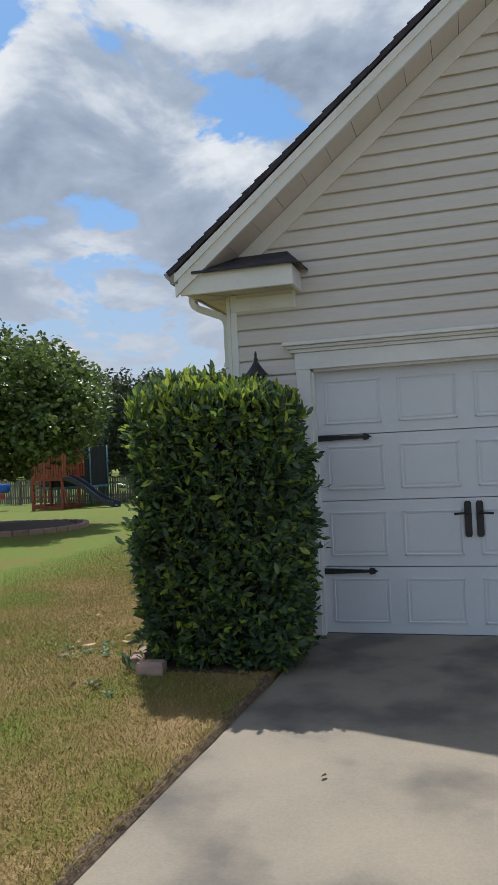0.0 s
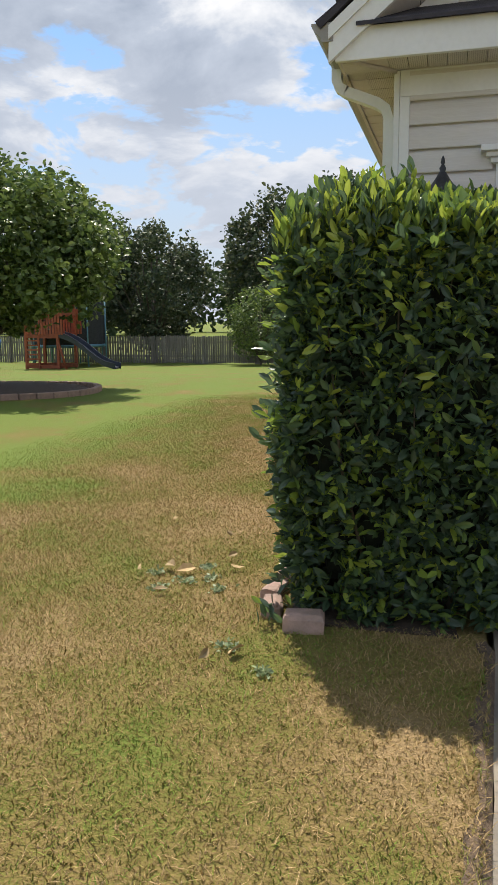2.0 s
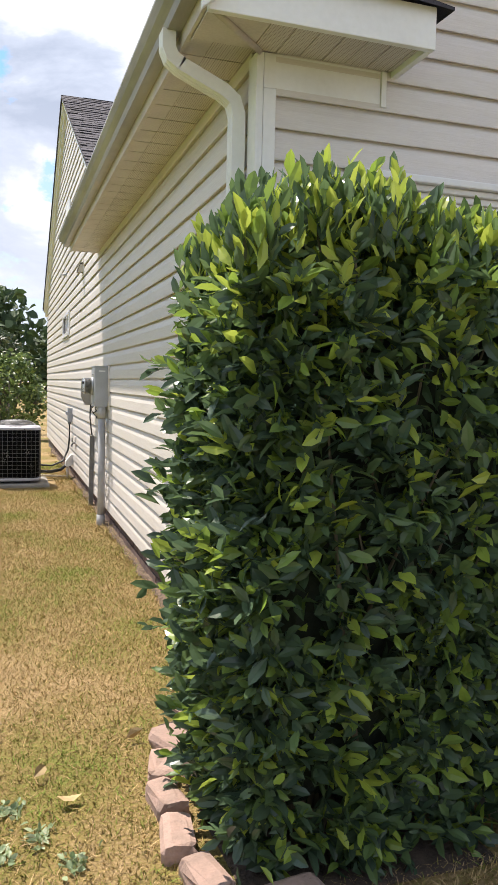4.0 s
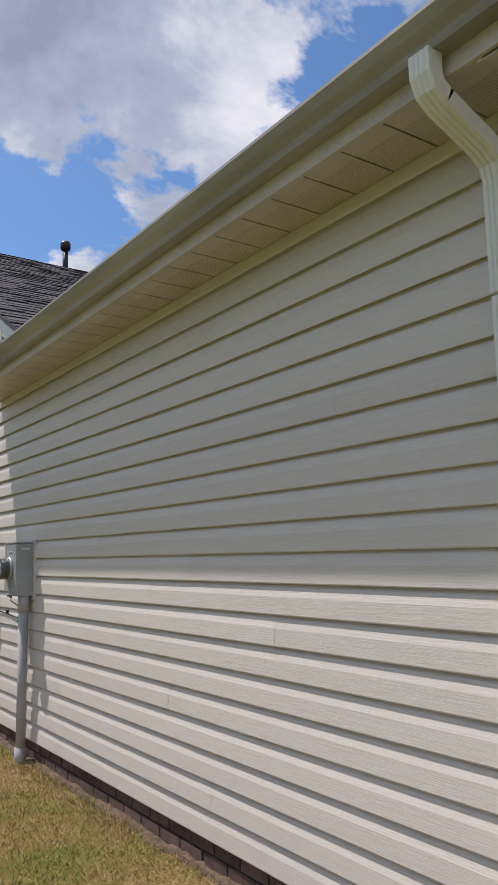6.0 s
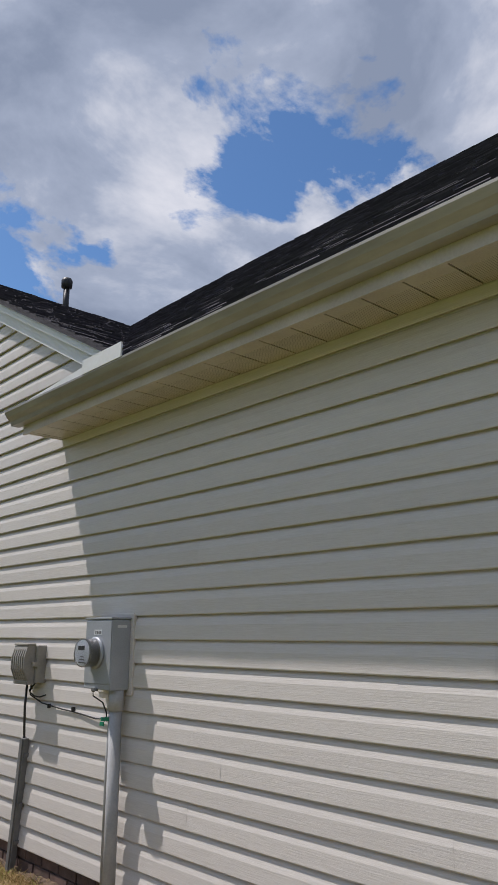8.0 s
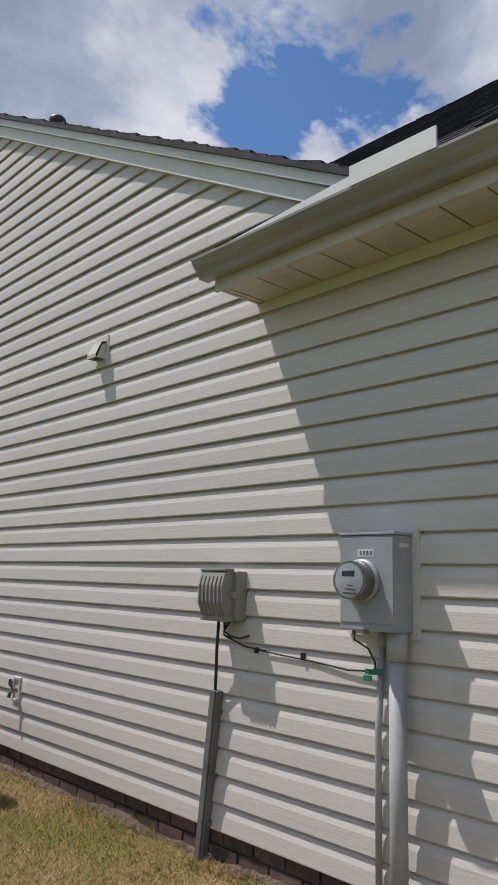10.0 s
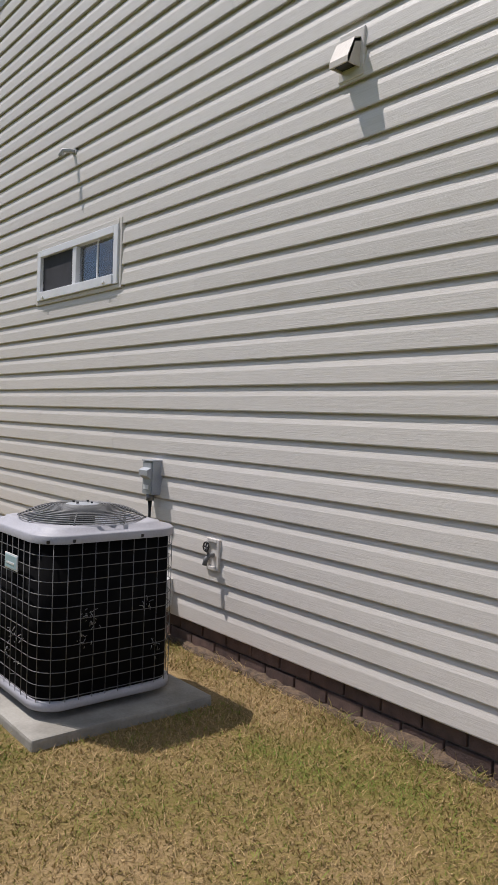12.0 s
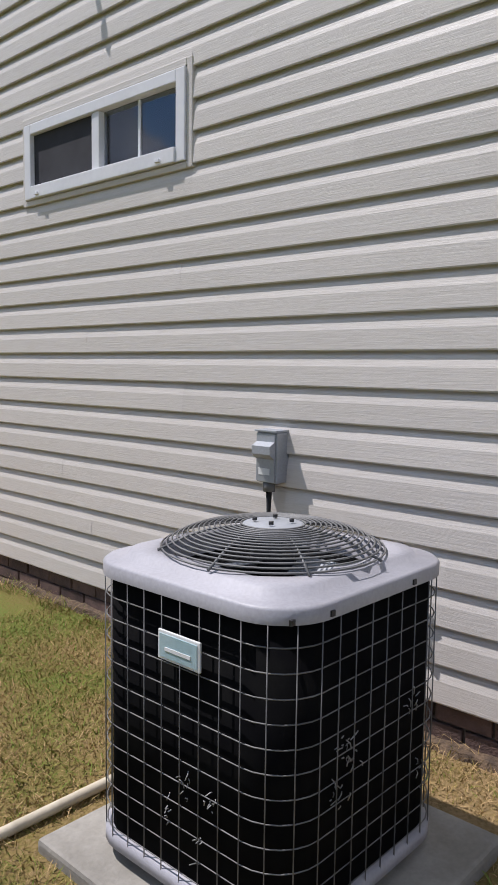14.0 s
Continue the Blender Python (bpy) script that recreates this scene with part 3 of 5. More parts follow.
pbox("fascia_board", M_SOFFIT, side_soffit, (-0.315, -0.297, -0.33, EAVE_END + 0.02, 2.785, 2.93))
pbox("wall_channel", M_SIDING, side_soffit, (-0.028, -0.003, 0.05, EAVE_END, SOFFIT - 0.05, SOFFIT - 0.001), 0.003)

gutter = thing("gutter", (-0.37, 2.5, 2.85), "weathered cream metal gutter along the garage eave", "gutter", kind="structure")
bm = bmesh.new()
prof = [(-0.316, 2.845), (-0.375, 2.845), (-0.385, 2.87), (-0.412, 2.895), (-0.430, 2.925), (-0.430, 2.937), (-0.418, 2.937), (-0.418, 2.927), (-0.402, 2.903), (-0.376, 2.875), (-0.370, 2.852), (-0.316, 2.852)]
prism(bm, prof, "y", -0.36, EAVE_END + 0.07)
part("trough", bm, M_GUTTER, gutter)
bm = bmesh.new()
prism(bm, [(-0.316, 2.845), (-0.375, 2.845), (-0.385, 2.87), (-0.412, 2.895), (-0.430, 2.925), (-0.430, 2.937), (-0.316, 2.937)], "y", EAVE_END + 0.0705, EAVE_END + 0.074)
part("end_cap", bm, M_GUTTER, gutter)
bm = bmesh.new()
prism(bm, [(-0.316, 2.845), (-0.375, 2.845), (-0.385, 2.87), (-0.412, 2.895), (-0.430, 2.925), (-0.430, 2.937), (-0.316, 2.937)], "y", -0.364, -0.3605)
part("end_cap", bm, M_GUTTER, gutter)
guard = pbox("splash_guard", M_TRIM, gutter, (-0.434, -0.424, 3.87, 4.27, 2.935, 3.02))
part_kick = bmesh.new()
prism(part_kick, [(4.25, 2.95), (5.05, 2.95), (4.25, 3.0)], "x", -0.41, -0.40)
part("drip_edge", part_kick, M_TRIM, gutter)

down = thing("downspout", (-0.08, 0.112, 0.1), "ribbed white metal downspout with elbows at the garage corner", "downspout")
def spout(pts, wx=0.075, wy=0.055):
    """Rectangular ribbed pipe along points."""
    bm = bmesh.new()
    outline = [(-0.5, -0.5), (-0.3, -0.5), (-0.25, -0.42), (-0.2, -0.5), (-0.02, -0.5), (0.02, -0.42), (0.06, -0.5), (0.22, -0.5), (0.27, -0.42), (0.32, -0.5), (0.5, -0.5), (0.5, 0.5), (-0.5, 0.5)]
    rings = []
    pts = [Vector(p) for p in pts]
    for i, p in enumerate(pts):
        d = (pts[min(i + 1, len(pts) - 1)] - pts[max(i - 1, 0)]).normalized()
        side = Vector((0, 1, 0))
        out = side.cross(d).normalized()
        if out.x > 0 and abs(d.z) > 0.3:
            out = -out
        rings.append([bm.verts.new(p + side * (a * wx) - out * (b * wy)) for a, b in outline])
    k = len(outline)
    for a, b in zip(rings, rings[1:]):
        for i in range(k):
            bm.faces.new((a[i], a[(i + 1) % k], b[(i + 1) % k], b[i]))
    bm.faces.new(rings[0])
    bm.faces.new(rings[-1])
    return bm
SY = 0.112
part("elbow", spout([(-0.365, SY, 2.85), (-0.365, SY, 2.785), (-0.35, SY, 2.75), (-0.31, SY, 2.722)]), M_TRIM, down)
part("elbow", spout([(-0.315, SY, 2.725), (-0.13, SY, 2.648), (-0.085, SY, 2.615), (-0.068, SY, 2.56), (-0.068, SY, 2.50)]), M_TRIM, down)
part("pipe", spout([(-0.068, SY, 2.51), (-0.068, SY, 2.21)], 0.074, 0.056), M_TRIM, down)
part("pipe", spout([(-0.068, SY, 2.20), (-0.068, SY, 0.32)], 0.070, 0.053), M_TRIM, down)
part("spout", spout([(-0.068, SY, 0.32), (-0.070, SY, 0.25), (-0.10, SY, 0.20), (-0.20, SY, 0.155)], 0.076, 0.058), M_TRIM, down)

corner = thing("corner_trim", (0, 0, 0.2), "white vinyl corner post on the garage", "trim", kind="structure")
pbox("face_side", M_TRIM, corner, (-0.031, 0.0, -0.031, 0.075, 0.18, 2.775), 0.004)
pbox("face_front", M_TRIM, corner, (0.001, 0.055, -0.031, -0.002, 0.18, 2.638), 0.004)

# ---- siding courses ----
OUT = ((0.001, 1.04), (0.004, 0.96), (0.013, 0.87), (0.0168, 0.80), (0.0192, 0.71), (0.0235, 0.56), (0.0270, 0.02), (0.0250, -0.02), (0.001, 0.035))


def course(parent, plane, z0, spans, cut=None, lift=0.0, zlo=-1.0, zhi=99.0):
    """Siding panels of one course over the spans, ends trimmed to follow cut."""
    for (a, b) in spans:
        vs = []
        for o, f in OUT:
            z = min(zhi, max(zlo, z0 + f * COURSE))
            lo, hi = (a, b) if cut is None else (max(a, cut[0](z)), min(b, cut[1](z)))
            if hi < lo:
                lo = hi = (lo + hi) / 2
            oo = o + lift
            vs += [(-oo, lo, z), (-oo, hi, z)] if plane == "x" else [(lo, -oo, z), (hi, -oo, z)]
        k = len(OUT)
        fs = [(2 * i, 2 * i + 1, 2 * i + 3, 2 * i + 2) for i in range(k - 1)]
        if plane == "x":
            fs = [f[::-1] for f in fs]
        ob = new("siding_panel", raw("siding_panel", vs, fs, M_SIDING))
        ob.parent = parent


rnd = random.Random(11)
k = 0
while BASE + k * COURSE < gable_m(PEAK_Y):
    z = BASE + k * COURSE
    zt = z + COURSE
    if z < SOFFIT - 0.04:
        y0, y1, cut = 0.076, FAR_Y, None
    else:
        y0, y1 = 4.1, FAR_Y
        cut = (lambda q: PEAK_Y - (gable_m(PEAK_Y) - q) / PITCH_M, lambda q: PEAK_Y + (gable_m(PEAK_Y) - q) / PITCH_M)
        if z < 2.95:
            cut = (lambda q: 5.21, lambda q: FAR_Y)
    holes = []
    if zt > WIN[2] - 0.03 and z < WIN[3] + 0.03:
        holes = [(WIN[0] - 0.03, WIN[1] + 0.03)]
        if z < WIN[2] - 0.03:
            course(side_wall, "x", z, holes, zhi=WIN[2] - 0.028)
        if zt > WIN[3] + 0.03:
            course(side_wall, "x", z, holes, zlo=WIN[3] + 0.03)
    runs = [(y0, y1)]
    for h in holes:
        runs = [(y0, h[0]), (h[1], y1)]
    for a, b in runs:
        s = a
        e = a + (3.66 if rnd.random() < 0.5 else 1.83) + rnd.uniform(-0.6, 0.6)
        odd = 0
        while s < b - 0.01:
            e2 = b if e > b - 0.4 else e
            course(side_wall, "x", z, [(s, min(b, e2 + 0.025))], cut, lift=0.0009 * (odd % 2))
            s, e, odd = e2, e2 + 3.66, odd + 1
    k += 1
k = 0
while BASE + k * COURSE < gable_g(RIDGE_G):
    z = BASE + k * COURSE
    zt = z + COURSE
    cut = None
    if z > SOFFIT - 0.1:
        cut = (lambda q: RIDGE_G - (gable_g(RIDGE_G) - q) / PITCH_G, lambda q: RIDGE_G + (gable_g(RIDGE_G) - q) / PITCH_G)
    spans = [(0.052, 9.2)]
    if zt < 2.25:
        spans = [(0.052, DX0 - 0.11), (DX1 + 0.11, 9.2)]
    elif z < 2.33:
        spans = [(0.052, 0.50), (3.2, 9.2)]
    course(front_wall, "y", z, spans, cut)
    k += 1
settle(side_wall), settle(front_wall), settle(back_walls)
for o in (rake_main, rake_front, ret, side_soffit, gutter, down, corner):
    settle(o)

# ---- footing bricks ----
footing = thing("foundation", (0.02, 7, 0.0), "low brown brick footing below the siding", "foundation", kind="structure")
pbox("mortar", M_MORTAR, footing, (0.012, 0.10, 0.02, FAR_Y, -0.12, 0.21))
bm = bmesh.new()
box(bm, -0.009, 0.03, -0.0975, 0.0975, -0.0285, 0.0285, 0.004)
brick_me = mesh_of("brick", bm, M_BRICK)
rnd = random.Random(3)
for row in range(3):
    z = 0.032 + row * 0.067
    y = 0.12 + (0.1 if row % 2 else 0.0)
    while y < 12.6:
        ob = new("brick", brick_me)
        ob.parent = footing
        ob.location = (rnd.uniform(0.002, 0.007), y, z)
        ob.rotation_euler = (rnd.uniform(-0.01, 0.01), 0, rnd.uniform(-0.012, 0.012))
        y += 0.207
settle(footing)

bm = bmesh.new()
rows = []
rnd = random.Random(8)
for i in range(260):
    y = 0.25 + 0.048 * i
    w = 0.055 + 0.035 * noise.noise(Vector((0, y * 1.7, 3.0))) + rnd.uniform(-0.014, 0.014)
    top = 0.082 + 0.03 * noise.noise(Vector((5.0, y * 2.3, 0))) + rnd.uniform(-0.006, 0.006)
    rows.append([bm.verts.new(c) for c in ((0.008, y, top), (-0.35 * w, y, top - 0.006 + rnd.uniform(-0.006, 0.006)), (-0.7 * w, y, 0.074 + rnd.uniform(-0.006, 0.006)), (-w, y, ground_z(-w, y) - 0.004))])
for a, b in zip(rows, rows[1:]):
    for q in range(3):
        bm.faces.new((a[q], b[q], b[q + 1], a[q + 1]))
tagged(part("soil_edge", bm, M_SOIL), "crumbly brown soil banked against the brick footing", "soil", kind="structure")

# ---- garage door ----
gdoor = thing("door_1", (1.85, 0.1, 0.0), "white panelled garage door with black strap hinges and handles", "garage door", kind="structure")
SEC = (DH - 0.03) / 4
for r in range(4):
    z0, z1 = 0.025 + r * SEC, 0.025 + (r + 1) * SEC - 0.006
    bm = bmesh.new()
    box(bm, DX0 + 0.004, DX1 - 0.004, 0.085, 0.13, z0, z1, 0.003)
    for c in range(4):
        x0 = DX0 + 0.085 + c * 0.575
        x1, zb, zt = x0 + 0.445, z0 + 0.085, z1 - 0.085
        # a raised moulding round each sunk panel
        for (a, b, p, q) in ((x0, x1, zb, zb + 0.014), (x0, x1, zt - 0.014, zt), (x0, x0 + 0.014, zb, zt), (x1 - 0.014, x1, zb, zt)):
            box(bm, a, b, 0.075, 0.0855, p, q, 0.003)
        box(bm, x0 + 0.03, x1 - 0.03, 0.080, 0.0855, zb + 0.03, zt - 0.03, 0.003)
    part("section", bm, M_DOOR, gdoor)
for z in (1.575, 0.515):
    for x, d in ((DX0 + 0.01, 1), (DX1 - 0.01, -1)):
        bm = bmesh.new()
        L = 0.44
        pts = [(x, z - 0.024), (x + d * (L - 0.075), z - 0.012), (x + d * (L - 0.065), z - 0.028), (x + d * (L - 0.03), z - 0.022), (x + d * (L - 0.022), z - 0.008), (x + d * L, z), (x + d * (L - 0.022), z + 0.008), (x + d * (L - 0.03), z + 0.022), (x + d * (L - 0.065), z + 0.028), (x + d * (L - 0.075), z + 0.012), (x, z + 0.024)]
        prism(bm, pts, "y", 0.066, 0.074)
        part("strap_hinge", bm, M_BLACK, gdoor, "black iron strap hinge")
for x, d in ((1.785, -1), (1.872, 1)):
    bm = bmesh.new()
    pts = [(x - 0.027, 0.79), (x - 0.018, 0.773), (x + 0.018, 0.773), (x + 0.027, 0.79), (x + 0.027, 1.03), (x + 0.018, 1.047), (x - 0.018, 1.047), (x - 0.027, 1.03)]
    prism(bm, pts, "y", 0.066, 0.074)
    tube(bm, [(x, 0.07, 0.955), (x, 0.035, 0.955), (x + d * 0.03, 0.03, 0.957), (x + d * 0.10, 0.03, 0.952)], 0.009, 8)
    part("door_handle", bm, M_BLACK, gdoor, "black lever handle on long plate")
pbox("weather_seal", M_CABLE, gdoor, (DX0, DX1, 0.09, 0.125, 0.018, 0.026))
settle(gdoor)
dtrim = thing("door_trim", (1.85, -0.03, 0), "white garage door casing with moulded crown header", "trim", kind="structure")
for x0, x1 in ((DX0 - 0.115, DX0), (DX1, DX1 + 0.115)):
    pbox("jamb_casing", M_TRIM, dtrim, (x0, x1, -0.034, -0.001, 0.02, DH), 0.004)
    xi = x1 if x0 < 1 else x0
    pbox("jamb_stop", M_TRIM, dtrim, (min(xi, xi + (0.02 if x0 < 1 else -0.02)), max(xi, xi + (0.02 if x0 < 1 else -0.02)), 0.0, 0.082, 0.02, DH))
pbox("header_board", M_TRIM, dtrim, (DX0 - 0.12, DX1 + 0.12, -0.038, -0.001, DH, 2.262), 0.004)
pbox("head_stop", M_TRIM, dtrim, (DX0, DX1, 0.0, 0.082, DH - 0.02, DH))
for i, (z0, z1, o) in enumerate(((2.264, 2.292, 0.052), (2.293, 2.318, 0.075), (2.319, 2.350, 0.105))):
    pbox("crown", M_TRIM, dtrim, (DX0 - 0.10 - o, DX1 + 0.10 + o, -o, -0.001, z0, z1), 0.006)
settle(dtrim)

# ---- wall lantern ----
lan = thing("wall_lantern", (0.245, -0.02, 2.0), "black iron coach lantern on the garage front wall", "wall lamp")
bm = bmesh.new()
lathe(bm, [(0.002, 2.285), (0.008, 2.272), (0.012, 2.25), (0.007, 2.24), (0.018, 2.222), (0.014, 2.205), (0.022, 2.195), (0.04, 2.165), (0.07, 2.125), (0.092, 2.10), (0.094, 2.09), (0.08, 2.085)], 0.245, -0.20, 12)
part("roof_cap", bm, M_BLACK, lan)
for k in range(6):
    a = k * math.tau / 6
    ptube("cage_bar", M_BLACK, lan, [(0.245 + 0.082 * math.cos(a), -0.20 + 0.082 * math.sin(a), 2.09), (0.245 + 0.055 * math.cos(a), -0.20 + 0.055 * math.sin(a), 1.86)], 0.006, 6)
bm = bmesh.new()
lathe(bm, [(0.065, 1.865), (0.065, 1.845), (0.03, 1.82), (0.006, 1.79)], 0.245, -0.20, 12)
part("base", bm, M_BLACK, lan)
bm = bmesh.new()
lathe(bm, [(0.068, 2.085), (0.045, 1.866)], 0.245, -0.20, 12)
part("glass", bm, M_GLASS, lan, "clear glass")
ptube("arm", M_BLACK, lan, [(0.245, -0.022, 1.95), (0.245, -0.08, 1.90), (0.245, -0.15, 1.83), (0.245, -0.19, 1.83)], 0.010, 8)
pbox("back_plate", M_BLACK, lan, (0.20, 0.29, -0.034, -0.021, 1.85, 2.05), 0.004)
settle(lan)

# ---- hedge ----
def leaf_cloud(name, spots, size, material, rnd, fold=0.25, wide=0.42):
    """Folded pointed leaves, one per (place, direction, scale)."""
    vs, fs = [], []
    for p, d, s in spots:
        d = d.normalized()
        side = d.cross(Vector((rnd.gauss(0, 0.7), rnd.gauss(0, 0.7), rnd.gauss(0.60, 0.6))))
        if side.length < 1e-3:
            continue
        side.normalize()
        up = side.cross(d)
        L, W = size * s, size * s * wide * 0.5
        b = len(vs)
        droop = up * (-0.12 * L)
        vs += [p, p + d * (0.42 * L) + side * W + up * (fold * W), p + d * (0.42 * L), p + d * (0.42 * L) - side * W + up * (fold * W),
               p + d * (0.78 * L) + side * (W * 0.75) + up * (fold * W) + droop * 0.5, p + d * (0.78 * L) + droop * 0.5, p + d * (0.78 * L) - side * (W * 0.75) + up * (fold * W) + droop * 0.5,
               p + d * L + droop]
        fs += [(b, b + 2, b + 1), (b, b + 3, b + 2), (b + 1, b + 2, b + 5, b + 4), (b + 2, b + 3, b + 6, b + 5), (b + 4, b + 5, b + 7), (b + 5, b + 6, b + 7)]
    return raw(name, vs, fs, material)


HC, HR = Vector((0.13, -0.80, 0.95)), Vector((0.575, 0.42, 0.98))


def hedge_pt(d, k=1.0):
    """A point on the clipped hedge: a rounded box, tucked in at the foot."""
    p = 4.0 if d.z > 0 else 9.0
    s = (abs(d.x) ** p + abs(d.y) ** p + abs(d.z) ** p) ** (-1 / p)
    q = d * s
    nz = noise.noise(q * 2.3) * 0.07 + noise.noise(q * 5.5) * 0.04
    tuck = 1.0 - 0.20 * max(0.0, -q.z - 0.15)
    return Vector((HC.x + q.x * HR.x * tuck * (k + nz), HC.y + q.y * HR.y * tuck * (k + nz), HC.z + q.z * HR.z * (k + 0.5 * nz)))


hedge = thing("hedge", (0.12, -0.8, 0.04), "clipped cherry laurel hedge with glossy dark leaves and bright new tips", "hedge")
rnd = random.Random(5)
spots = []
while len(spots) < 26000:
    d = Vector((rnd.uniform(-1, 1) * HR.x, rnd.uniform(-1, 1) * HR.y, rnd.uniform(-1, 1) * HR.z))
    e = rnd.choice((0, 1, 2, 0, 1))
    u = Vector((rnd.uniform(-1, 1), rnd.uniform(-1, 1), rnd.uniform(-1, 1)))
    u[e] = rnd.choice((-1, 1))
    if e == 2 and u[2] < 0:
        continue
    n = Vector((0, 0, 0))
    n[e] = u[e]
    depth = 1.0 - abs(rnd.gauss(0, 0.09))
    base = hedge_pt(u.normalized(), depth)
    # a sprig: several leaves fan out from one shoot tip
    shoot = (n * 0.6 + Vector((rnd.gauss(0, 0.4), rnd.gauss(0, 0.4), rnd.gauss(0.75, 0.45)))).normalized()
    for j in range(rnd.randint(3, 6)):
        a = rnd.uniform(0, math.tau)
        t = shoot.orthogonal().normalized()
        w = Matrix.Rotation(a, 3, shoot) @ t
        spots.append((base + shoot * rnd.uniform(-0.05, 0.05), shoot * rnd.uniform(0.25, 1.0) + w * 0.7 + Vector((0, 0, -0.12)), rnd.uniform(0.65, 1.2)))
# upright fresh shoots on the top
for _ in range(760):
    x, y = rnd.uniform(-0.44, 0.66), rnd.uniform(-1.18, -0.42)
    z = hedge_pt(Vector(((x - HC.x) / HR.x, (y - HC.y) / HR.y, 1.0)).normalized()).z - 0.03
    rise = rnd.uniform(0.016, 0.034) * (1.0 if x < 0.15 else 0.55)
    for j in range(rnd.randint(3, 6)):
        spots.append((Vector((x, y, z + rise * j)), Vector((rnd.gauss(0, 0.38), rnd.gauss(0, 0.38), 1)), rnd.uniform(0.8, 1.15)))
# shoots that stand out of the clipped sides
for _ in range(150):
    u = Vector((rnd.uniform(-1, 1), rnd.uniform(-1, 1), rnd.uniform(-0.9, 1)))
    e = rnd.choice((0, 1))
    u[e] = rnd.choice((-1, -1, 1))
    n = Vector((0, 0, 0))
    n[e] = u[e]
    b = hedge_pt(u.normalized(), 1.02)
    for j in range(5):
        spots.append((b + n * 0.02 * j, n * 0.9 + Vector((rnd.gauss(0, 0.6), rnd.gauss(0, 0.6), rnd.gauss(0.45, 0.4))), rnd.uniform(0.7, 1.15)))
# low sucker shoot at the corner
for _ in range(16):
    spots.append((Vector((-0.42 + rnd.gauss(0, 0.03), -1.28 + rnd.gauss(0, 0.03), 0.06 + rnd.uniform(0, 0.12))), Vector((rnd.gauss(-0.3, 0.5), rnd.gauss(-0.2, 0.5), 0.9)), rnd.uniform(0.7, 1.0)))
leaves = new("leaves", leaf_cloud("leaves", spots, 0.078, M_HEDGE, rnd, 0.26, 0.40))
leaves.parent = hedge
tagged(leaves, "glossy laurel leaves", kind="stuff")
# near-black solid core: stands in for shade between leaves and blocks see-through
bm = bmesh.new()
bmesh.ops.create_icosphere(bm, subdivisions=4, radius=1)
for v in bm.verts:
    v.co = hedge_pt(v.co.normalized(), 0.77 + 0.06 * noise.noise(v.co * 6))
part("shade_core", bm, M_CORE, hedge, "near-black filler body standing in for the shade between leaves")
for k in range(70):
    a = (rnd.uniform(-0.25, 0.5), rnd.uniform(-1.08, -0.55), 0.03)
    u = Vector((rnd.uniform(-1, 1), rnd.uniform(-1, 1), rnd.uniform(0.0, 1))).normalized()
    b = hedge_pt(u, 0.98)
    m1 = Vector(a).lerp(b, 0.5) + Vector((rnd.gauss(0, 0.05), rnd.gauss(0, 0.05), 0.05))
    bm = bmesh.new()
    tube(bm, [a, m1, b], 0.011, 5, taper=0.003)
    part("stem", bm, M_TWIG, hedge)
settle(hedge)

bed = thing("planting_bed", (0.1, -0.8, 0.05), "shaded mulch bed strewn with dry leaves under the hedge", "planting bed", kind="structure")
bm = bmesh.new()
prism(bm, [(-0.42, 0.0), (0.50, 0.0), (0.49, 0.05), (0.3, 0.066), (-0.3, 0.066), (-0.41, 0.05)], "y", -1.22, -0.06)
part("mulch", bm, M_MULCH, bed)
settle(bed)
rnd = random.Random(21)
for (x, y, w, d, h, r) in ((-0.28, -1.27, 0.19, 0.13, 0.09, 8), (-0.47, -1.10, 0.10, 0.19, 0.075, 10), (-0.50, -0.88, 0.10, 0.19, 0.07, -8), (-0.49, -0.66, 0.10, 0.19, 0.07, 6), (-0.46, -0.45, 0.10, 0.18, 0.065, -10), (-0.38, -0.25, 0.12, 0.17, 0.06, 25), (-0.26, -0.02, 0.12, 0.18, 0.055, 20)):
    bm = bmesh.new()
    box(bm, -w / 2, w / 2, -d / 2, d / 2, -0.03, h, 0.026)
    for v in bm.verts:
        v.co += Vector((rnd.gauss(0, 0.004), rnd.gauss(0, 0.004), rnd.gauss(0, 0.003)))
    st = part("edging_stone", bm, M_STONE)
    st.matrix_world = pose(x, y, 0.045, rnd.uniform(-4, 4), rnd.uniform(-4, 4), r)
    tagged(st, "worn reddish edging stone beside the hedge bed", "edging stone", "edging stones round the bed")

# ---- electric meter ----
met = thing("electric_meter", (-0.08, 4.42, 1.2), "grey steel meter box with round glass meter on the siding", "electric meter")
pbox("mounting_plate", M_SIDING, met, (-0.034, -0.014, 4.245, 4.60, 1.175, 1.615), 0.004)
pbox("enclosure", M_STEEL, met, (-0.155, -0.034, 4.275, 4.545, 1.205, 1.580), 0.005)
pbox("top_lip", M_STEEL, met, (-0.162, -0.034, 4.270, 4.55, 1.581, 1.592), 0.003)
pbox("cover_seam", M_STEEL, met, (-0.159, -0.155, 4.278, 4.542, 1.235, 1.572), 0.002)
MX = Matrix.Translation((-0.16, 4.425, 1.40)) @ Matrix.Rotation(radians(-90), 4, "Y") @ Matrix.Diagonal((0.88, 0.88, 0.85, 1))
def mdisc(name, prof, material, label=""):
    bm = bmesh.new()
    lathe(bm, prof, 0, 0, 28)
    bmesh.ops.transform(bm, matrix=MX, verts=bm.verts[:])
    return part(name, bm, material, met, label)
mdisc("socket_ring", [(0.098, 0.0), (0.098, 0.012), (0.088, 0.02)], M_STEEL)
